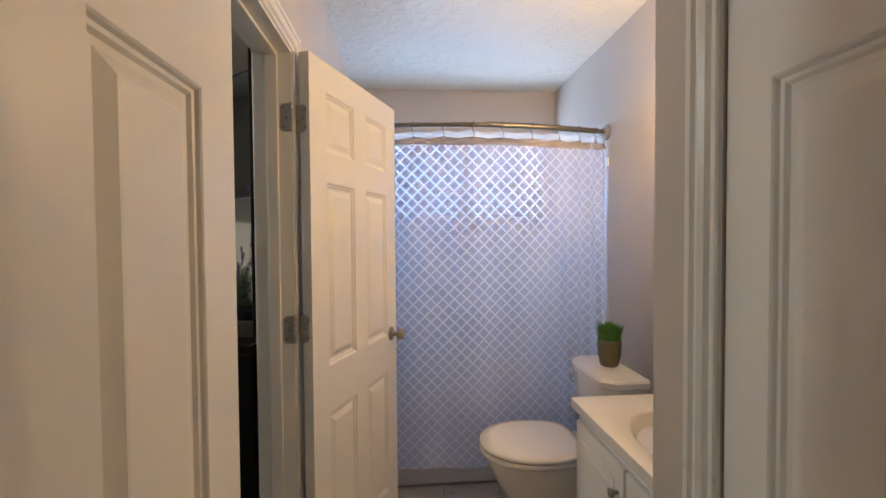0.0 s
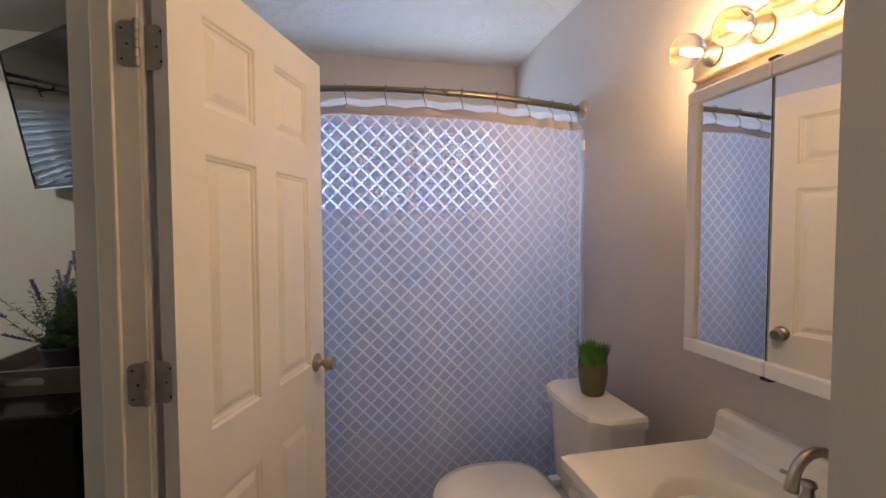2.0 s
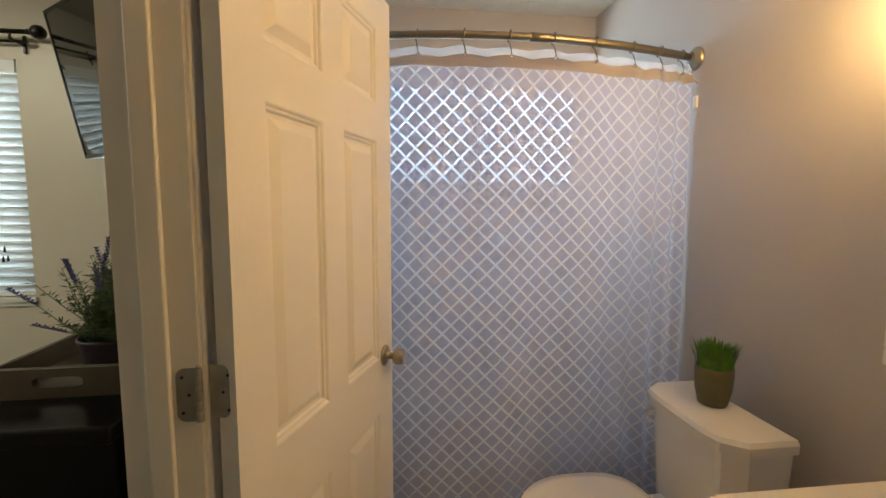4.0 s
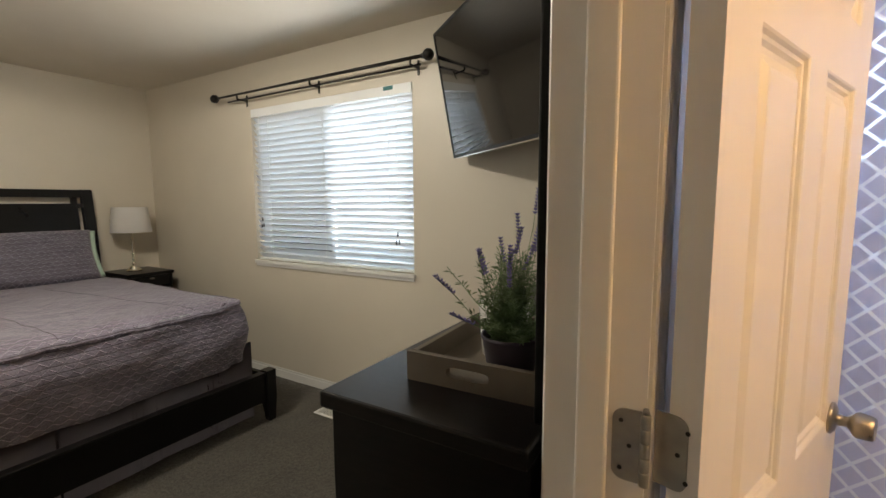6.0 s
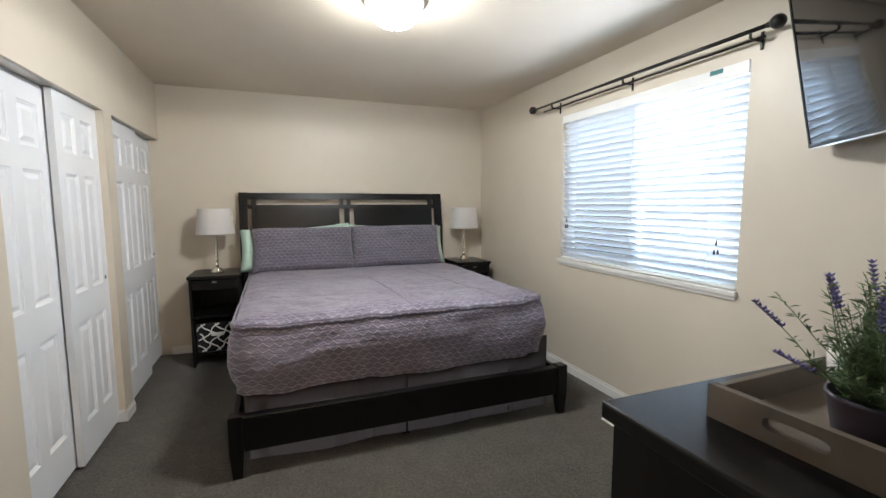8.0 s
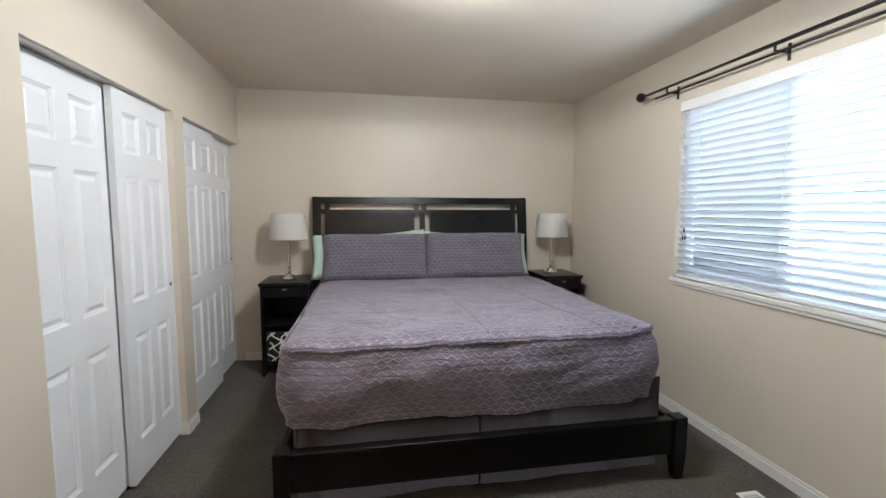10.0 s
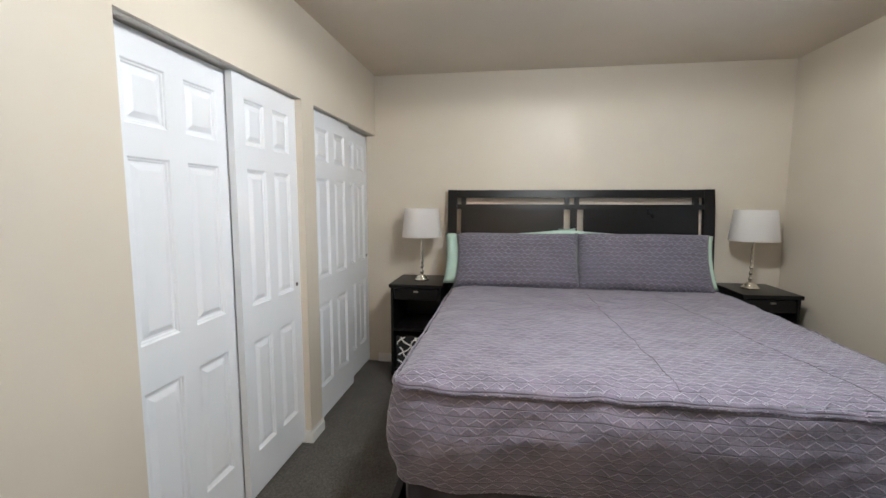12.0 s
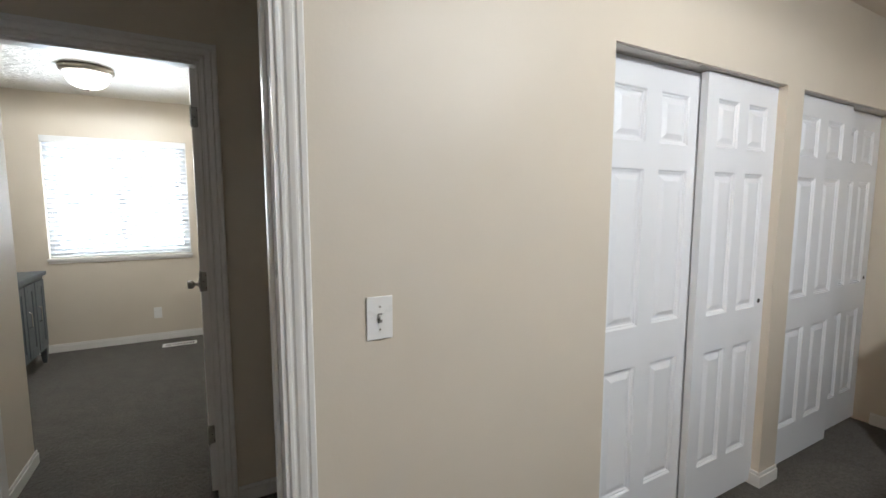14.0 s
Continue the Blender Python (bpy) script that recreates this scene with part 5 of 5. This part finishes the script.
def hang(x0, x1, z_top, z_low, off, depth, seed, nx, nz, scallop):
    """A sheet that hangs from the hooks."""
    bm = bmesh.new()
    run = [0.0]
    xs = [x0 + (x1 - x0) * k / nx for k in range(nx + 1)]
    pts = [(x, rod_y(x) + off + fold(x, 0.5, depth, seed)) for x in xs]
    for a, b in zip(pts, pts[1:]):
        run.append(run[-1] + math.dist(a, b))

    def point(u, v):
        x = xs[round(u * nx)]
        near = min(abs(x - h) for h in HOOKS)
        dip = scallop * min(1.0, near / 0.07) ** 1.5 * (1 - v) ** 6
        return (x + 0.004 * noise.noise((x * 5, v * 4, seed)), rod_y(x) * (1 - v) + (rod_y(x) * 0.5 + 2.58 * 0.5) * v + off + fold(x, v, depth, seed), z_top - dip - v * (z_top - z_low) + 0.012 * v * noise.noise((x * 3, 0, seed)))

    uv_grid(bm, nx, nz, point, lambda u, v: (run[round(u * nx)], (1 - v) * (z_top - z_low)))
    return bm


curtain = empty("shower_curtain", Matrix.Identity(4), "lilac-grey shower curtain with a white trellis weave, drawn shut", "shower curtain")
part("cloth", hang(-0.50, 0.922, C_TOP - 0.040, C_LOW, 0.0, 0.014, 1.3, 260, 40, 0.004), CURTAIN, curtain, smooth=True)
part("top_band", hang(-0.50, 0.922, C_TOP, C_TOP - 0.038, -0.001, 0.012, 1.3, 200, 4, 0.010), CURTAIN_BAND, curtain, "plain taupe band with hook holes", smooth=True)
liner = empty("curtain_liner", Matrix.Identity(4), "thin white liner hanging behind the shower curtain", "curtain liner")
part("sheet", hang(-0.50, 0.92, C_TOP + 0.042, 0.43, 0.045, 0.010, 4.1, 140, 14, 0.012), LINER, liner, smooth=True)
for x in HOOKS:
    hk = empty("curtain_ring", Matrix.Translation((x, rod_y(x), ROD_Z)), "metal roller ring on the shower rod", "curtain ring", "rings on the shower rod")
    pts = [(0.003 * math.sin(a), 0.018 * math.cos(a), 0.018 * math.sin(a)) for a in [radians(-60 + 300 * k / 14) for k in range(15)]]
    part("ring", tube(pts, 0.0028, 8), ROD_STEEL, hk, smooth=True)
    part("hook", tube([(0.0, 0.004, -0.018), (0.0, -0.010, -0.035), (0.004, -0.014, -0.055), (0.004, -0.006, -0.068), (0.004, 0.004, -0.066)], 0.0020, 6), ROD_STEEL, hk, smooth=True)
    part("ball", lathe([(0, -0.006), (0.0045, -0.004), (0.006, 0), (0.0045, 0.004), (0, 0.006)], 10, None, (0.004, -0.012, -0.066)), CHROME, hk, smooth=True)


clip = empty("splash_clip", Matrix.Translation((0.93, 2.645, 1.785)), "small white plastic curtain clip on the wall", "curtain clip")
part("clip_body", boxes((-0.010, 0, -0.010, 0.010, -0.022, 0.022), bevel=0.003), PLASTIC_WHITE, clip)

# toilet with its tank on the east wall, bowl towards the west
def make_toilet():
    ty = 2.235
    t = empty("toilet", Matrix.Translation((0.832, ty, 0.006)), "white two-piece toilet with the lid down", "toilet")

    def outline(z, x_back, x_front, wide, n=40):
        out = []
        cx = x_back - 0.20
        for k in range(n):
            a = 2 * math.pi * k / n
            c, s = math.cos(a), math.sin(a)
            rx = (x_back - cx) if c > 0 else (cx - x_front)
            p = 3.2 if c > 0 else 2.1
            out.append((cx + rx * math.copysign(abs(c) ** (2 / p), c), wide * math.copysign(abs(s) ** (2 / p), s), z))
        return out

    part("bowl", loft([outline(0.000, -0.20, -0.50, 0.105), outline(0.034, -0.20, -0.50, 0.10), outline(0.137, -0.21, -0.50, 0.098), outline(0.229, -0.21, -0.55, 0.12), outline(0.332, -0.22, -0.61, 0.165), outline(0.412, -0.22, -0.640, 0.182), outline(0.441, -0.22, -0.640, 0.182)]), PORCELAIN, t, smooth=True)
    part("deck", loft([ellipse(-0.16, 0, z, 0.13, w, 24, 5) for z, w in ((0.22, 0.10), (0.37, 0.12), (0.441, 0.13))]), PORCELAIN, t, smooth=True)
    part("seat", loft([outline(0.446, -0.245, -0.672, 0.196), outline(0.454, -0.24, -0.677, 0.200), outline(0.467, -0.245, -0.672, 0.197)]), PORCELAIN, t, smooth=True)
    part("lid", loft([outline(0.471, -0.245, -0.672, 0.197), outline(0.480, -0.24, -0.677, 0.201), outline(0.490, -0.245, -0.669, 0.196), outline(0.495, -0.27, -0.620, 0.16), outline(0.498, -0.33, -0.52, 0.07)]), PORCELAIN, t, smooth=True)
    for y in (-0.075, 0.075):
        part("seat_hinge", boxes((-0.225, -0.18, y - 0.018, y + 0.018, 0.444, 0.472), bevel=0.006), PORCELAIN, t)
    # the tank: curved front, wider at the top
    def tank(z, wide, deep, bow):
        pts = [(-0.012, -wide, z)]
        pts += [(-deep - bow * (1 - (k / 10 - 1) ** 4) + 0.03 * max(0, abs(k / 10 - 1) - 0.8) * 5, -wide + wide * 2 * k / 20, z) for k in range(21)]
        return pts + [(-0.012, wide, z)]

    part("tank", loft([tank(0.37, 0.155, 0.135, 0.025), tank(0.42, 0.165, 0.15, 0.03), tank(0.755, 0.186, 0.165, 0.032)]), PORCELAIN, t, smooth=False)
    lid = loft([tank(0.755, 0.192, 0.172, 0.034), tank(0.760, 0.200, 0.180, 0.036), tank(0.784, 0.201, 0.181, 0.036), tank(0.796, 0.194, 0.176, 0.034)])
    part("tank_lid", lid, PORCELAIN, t)
    lv = part("flush_lever", tube([(-0.19, 0.150, 0.715), (-0.214, 0.150, 0.715)], 0.011, 12), CHROME, t)
    part("lever_arm", tube([(-0.212, 0.150, 0.715), (-0.222, 0.12, 0.710), (-0.224, 0.09, 0.707)], 0.005, 8), CHROME, lv)
    return t


make_toilet()


def grass_pot():
    rng = random.Random(3)
    g = empty("grass_plant", Matrix.Translation((0.756, 2.262, 0.802)), "artificial bright green grass in an olive pot on the toilet tank", "potted plant")
    part("pot", lathe([(0, 0), (0.036, 0), (0.040, 0.004), (0.050, 0.05), (0.053, 0.095), (0.052, 0.115), (0.048, 0.117), (0.046, 0.10), (0, 0.098)], 32), POT_OLIVE, g, smooth=True)
    bm = bmesh.new()
    for k in range(330):
        a, r = rng.uniform(0, 6.28), 0.046 * math.sqrt(rng.random())
        x, y = r * math.cos(a), r * math.sin(a)
        lean = Vector((x, y, 0)) * rng.uniform(0.2, 0.7) + Vector((rng.uniform(-0.008, 0.008), rng.uniform(-0.008, 0.008), 0))
        h = rng.uniform(0.075, 0.10)
        w = Vector((math.cos(a + 1.57), math.sin(a + 1.57), 0)) * 0.0042
        b = Vector((x, y, 0.098))
        t = b + lean + Vector((0, 0, h))
        mid = b + lean * 0.3 + Vector((0, 0, h * 0.55))
        v = [bm.verts.new(p) for p in (b - w, b + w, mid + w, t, mid - w)]
        bm.faces.new((v[0], v[1], v[2], v[4]))
        bm.faces.new((v[4], v[2], v[3]))
    tagged(part("turf", bm, GRASS, g, "dense upright green blades"), kind="stuff")
    return g


grass_pot()


# vanity: cabinet, moulded top with an oval bowl, backsplash, faucet
def make_vanity():
    x0, x1, y0, y1, h = 0.418, 0.93, 1.117, 1.846, 0.82
    v = empty("vanity_cabinet", Matrix.Translation((x1, y1, 0.006)), "white vanity cabinet with raised-panel doors", "vanity")
    part("body", boxes((-0.485, -0.004, y0 - y1 + 0.004, -0.012, 0.09, h - 0.040), (-0.43, -0.004, y0 - y1 + 0.004, -0.02, 0.0, 0.09), bevel=0.002), DOOR_WHITE, v)
    for a in (-0.355, -0.700):
        bm = bmesh.new()
        ya, yb, za, zb = a, a + 0.33, 0.13, h - 0.075
        box(bm, -0.501, -0.486, ya, yb, za, zb, bevel=0.002)
        d = part("cabinet_door", bm, DOOR_WHITE, v)
        bm = bmesh.new()
        for ins, t in ((0.05, 0.004), (0.075, 0.008)):
            box(bm, -0.501 - t, -0.500, ya + ins, yb - ins, za + ins, zb - ins, bevel=0.003)
        part("door_panel", bm, DOOR_WHITE, d)
        turn = Matrix.Translation((-0.501, ya + (0.30 if a < -0.5 else 0.03), zb - 0.08)) @ Matrix.Rotation(radians(-90), 4, "Y")
        part("knob", lathe([(0, 0), (0.006, 0), (0.006, 0.012), (0.013, 0.018), (0.012, 0.026), (0, 0.029)], 14, m=turn), NICKEL, d, smooth=True)
    top = empty("bathroom_counter", Matrix.Translation((x1, y1, h)), "cream cultured marble top with a moulded oval basin", "countertop")
    n, cx, cy = 48, -0.285, (y0 - y1) / 2
    W, D = x1 - x0, y1 - y0
    bm = bmesh.new()
    rim = []
    for k in range(n):
        a = 2 * math.pi * k / n
        c, s = math.cos(a), math.sin(a)
        sx = ((W + cx) if c < 0 else -cx) / max(1e-6, abs(c))
        sy = (D / 2) / max(1e-6, abs(s))
        q = min(sx, sy)
        rim.append((cx + c * q, cy + s * q, 0.0))
    bowl = [rim] + [ellipse(cx, cy, z, rx, ry, n) for z, rx, ry in ((0.0, 0.172, 0.222), (-0.006, 0.163, 0.213), (-0.03, 0.150, 0.200), (-0.07, 0.130, 0.172), (-0.105, 0.09, 0.12), (-0.120, 0.03, 0.035))]
    loft(bowl, bm, False)
    bm.verts.ensure_lookup_table()
    part("basin", bm, MARBLE, top, smooth=True)
    part("slab", boxes((-W, -W + 0.02, -D, 0, -0.034, -0.0005), (-W + 0.02, 0, -0.02, 0, -0.034, -0.0005), (-W + 0.02, 0, -D, -D + 0.02, -0.034, -0.0005), bevel=0.004), MARBLE, top)
    splash = [(-0.001, 0.0), (-0.072, 0.0), (-0.056, 0.010), (-0.046, 0.030), (-0.040, 0.068), (-0.034, 0.077), (-0.026, 0.080), (-0.001, 0.080)]
    bm = loft([[(a, yy, b) for a, b in splash] for yy in (-D, 0.0)])
    bmesh.ops.recalc_face_normals(bm, faces=bm.faces)
    part("backsplash", bm, MARBLE, top)
    part("drain", lathe([(0, -0.117), (0.020, -0.117), (0.022, -0.1195), (0, -0.1195)], 20, None, (cx, cy, 0.0)), CHROME, top, smooth=True)
    part("overflow", tube([(cx - 0.1465, cy, -0.045), (cx - 0.143, cy, -0.045)], 0.007, 12), BRONZE, top)
    f = empty("faucet", Matrix.Translation((x1 - 0.112, (y0 + y1) / 2, h)) @ Matrix.Scale(0.88, 4), "brushed nickel bathroom faucet with two handles", "faucet")
    part("base_plate", boxes((-0.028, 0.028, -0.085, 0.085, 0.0, 0.014), bevel=0.006), NICKEL, f)
    spout = [(0, 0, 0.012), (0, 0, 0.08)] + [(-0.062 + 0.062 * math.cos(radians(a)), 0, 0.115 + 0.062 * math.sin(radians(a))) for a in range(0, 171, 15)] + [(-0.128, 0, 0.098)]
    part("spout", tube(spout, [0.017, 0.013] + [0.0115] * 12 + [0.014], 16), NICKEL, f, smooth=True)
    for s in (-1, 1):
        h2 = part("handle", lathe([(0, 0.012), (0.019, 0.012), (0.020, 0.02), (0.013, 0.035), (0.011, 0.05), (0.017, 0.058), (0.014, 0.068), (0, 0.072)], 20, None, (0, s * 0.062, 0)), NICKEL, f, smooth=True)
        part("lever", tube([(0, s * 0.062, 0.062), (-0.01, s * 0.09, 0.068), (-0.014, s * 0.118, 0.066)], [0.006, 0.005, 0.006], 8), NICKEL, h2, smooth=True)


make_vanity()

# medicine cabinet: three mirrored doors
mc = empty("medicine_cabinet", Matrix.Translation((0.93, 1.83, 1.082)), "white-framed medicine cabinet with mirrored doors above the vanity", "mirror cabinet")
MH, MD = 0.675, 0.145
part("body", boxes((-MD, 0, -0.70, -0.004, 0.006, MH - 0.006), bevel=0.002), DOOR_WHITE, mc)
for k in range(3):
    y1 = -0.2345 * k
    y0 = y1 - 0.2325
    fr = 0.034
    edges = [(-MD - 0.022, -MD - 0.001, y0, y1, MH - fr, MH), (-MD - 0.022, -MD - 0.001, y0, y1, 0, fr)]
    if k == 0:
        edges.append((-MD - 0.022, -MD - 0.001, y1 - fr, y1, fr, MH - fr))
    if k == 2:
        edges.append((-MD - 0.022, -MD - 0.001, y0, y0 + fr, fr, MH - fr))
    d = part("mirror_door", boxes((-MD - 0.004, -MD - 0.001, y0, y1, 0, MH)), DOOR_WHITE, mc)
    for e in edges:
        part("frame_rail", boxes((e[0], -MD - 0.004, *e[2:]), bevel=0.004), DOOR_WHITE, d)
    ya, yb = y0 + (fr if k == 2 else 0.0015), y1 - (fr if k == 0 else 0.0015)
    part("mirror_glass", boxes((-MD - 0.012, -MD - 0.004, ya, yb, fr, MH - fr)), MIRROR, d)
    part("glass_edge", boxes((-MD - 0.0135, -MD - 0.0125, ya, ya + 0.0016, fr, MH - fr)), PLASTIC_BLACK, d)
for z in (-0.008, MH):
    part("catch", boxes((-MD - 0.018, -MD + 0.01, -0.245, -0.222, z, z + 0.008), bevel=0.001), BRONZE, mc)

# vanity light bar with clear globes
bar = empty("vanity_light", Matrix.Translation((0.93, 1.665, 1.895)), "light bar with four lit clear globe bulbs above the mirror", "vanity light")
part("back_plate", boxes((-0.030, 0, -0.305, 0.305, -0.055, 0.055), (-0.036, -0.030, -0.305, 0.305, -0.055, -0.045), (-0.036, -0.030, -0.305, 0.305, 0.045, 0.055), bevel=0.003), BRASS, bar, "satin brass strip")
for k in range(4):
    y = 0.229 - 0.1527 * k
    turn = Matrix.Translation((-0.030, y, 0)) @ Matrix.Rotation(radians(-90), 4, "Y")
    sk = part("socket", lathe([(0, 0), (0.034, 0), (0.033, 0.010), (0.022, 0.018), (0.020, 0.032), (0, 0.032)], 24, m=turn), NICKEL, bar, smooth=True)
    globe = [(0.014, 0.030), (0.016, 0.040)] + [(0.047 * math.sin(radians(a)), 0.088 - 0.047 * math.cos(radians(a))) for a in range(24, 180, 12)] + [(0, 0.135)]
    bulb = part("globe", lathe(globe, 32, m=turn), BULB_GLASS, sk, "clear glass globe bulb", smooth=True)
    bulb.visible_shadow = False
    part("filament", lathe([(0, 0.058), (0.006, 0.062), (0.008, 0.080), (0.006, 0.098), (0, 0.102)], 12, m=turn), FILAMENT, sk, "glowing filament", smooth=True).visible_shadow = False
    data = bpy.data.lights.new("bulb_light", "POINT")
    data.energy, data.color, data.shadow_soft_size = VANITY_WATTS, BULB_COLOUR, 0.007
    new("bulb_light", data).location = (0.93 - 0.030 - 0.088, 1.665 + y, 1.895)

# bathroom floor tiles
TS = 0.31
for i in range(6):
    for j in range(8):
        x0, y0 = max(-0.523, -0.586 + i * TS), 0.35 + j * TS
        x1, y1 = min(0.928, -0.586 + (i + 1) * TS), min(2.745, 0.35 + (j + 1) * TS)
        if x1 - x0 < 0.02 or y1 - y0 < 0.02:
            continue
        part("tile", boxes((x0 + 0.003, x1 - 0.003, y0 + 0.003, y1 - 0.003, 0.004, 0.010), bevel=0.0015), TILE, tile_floor)
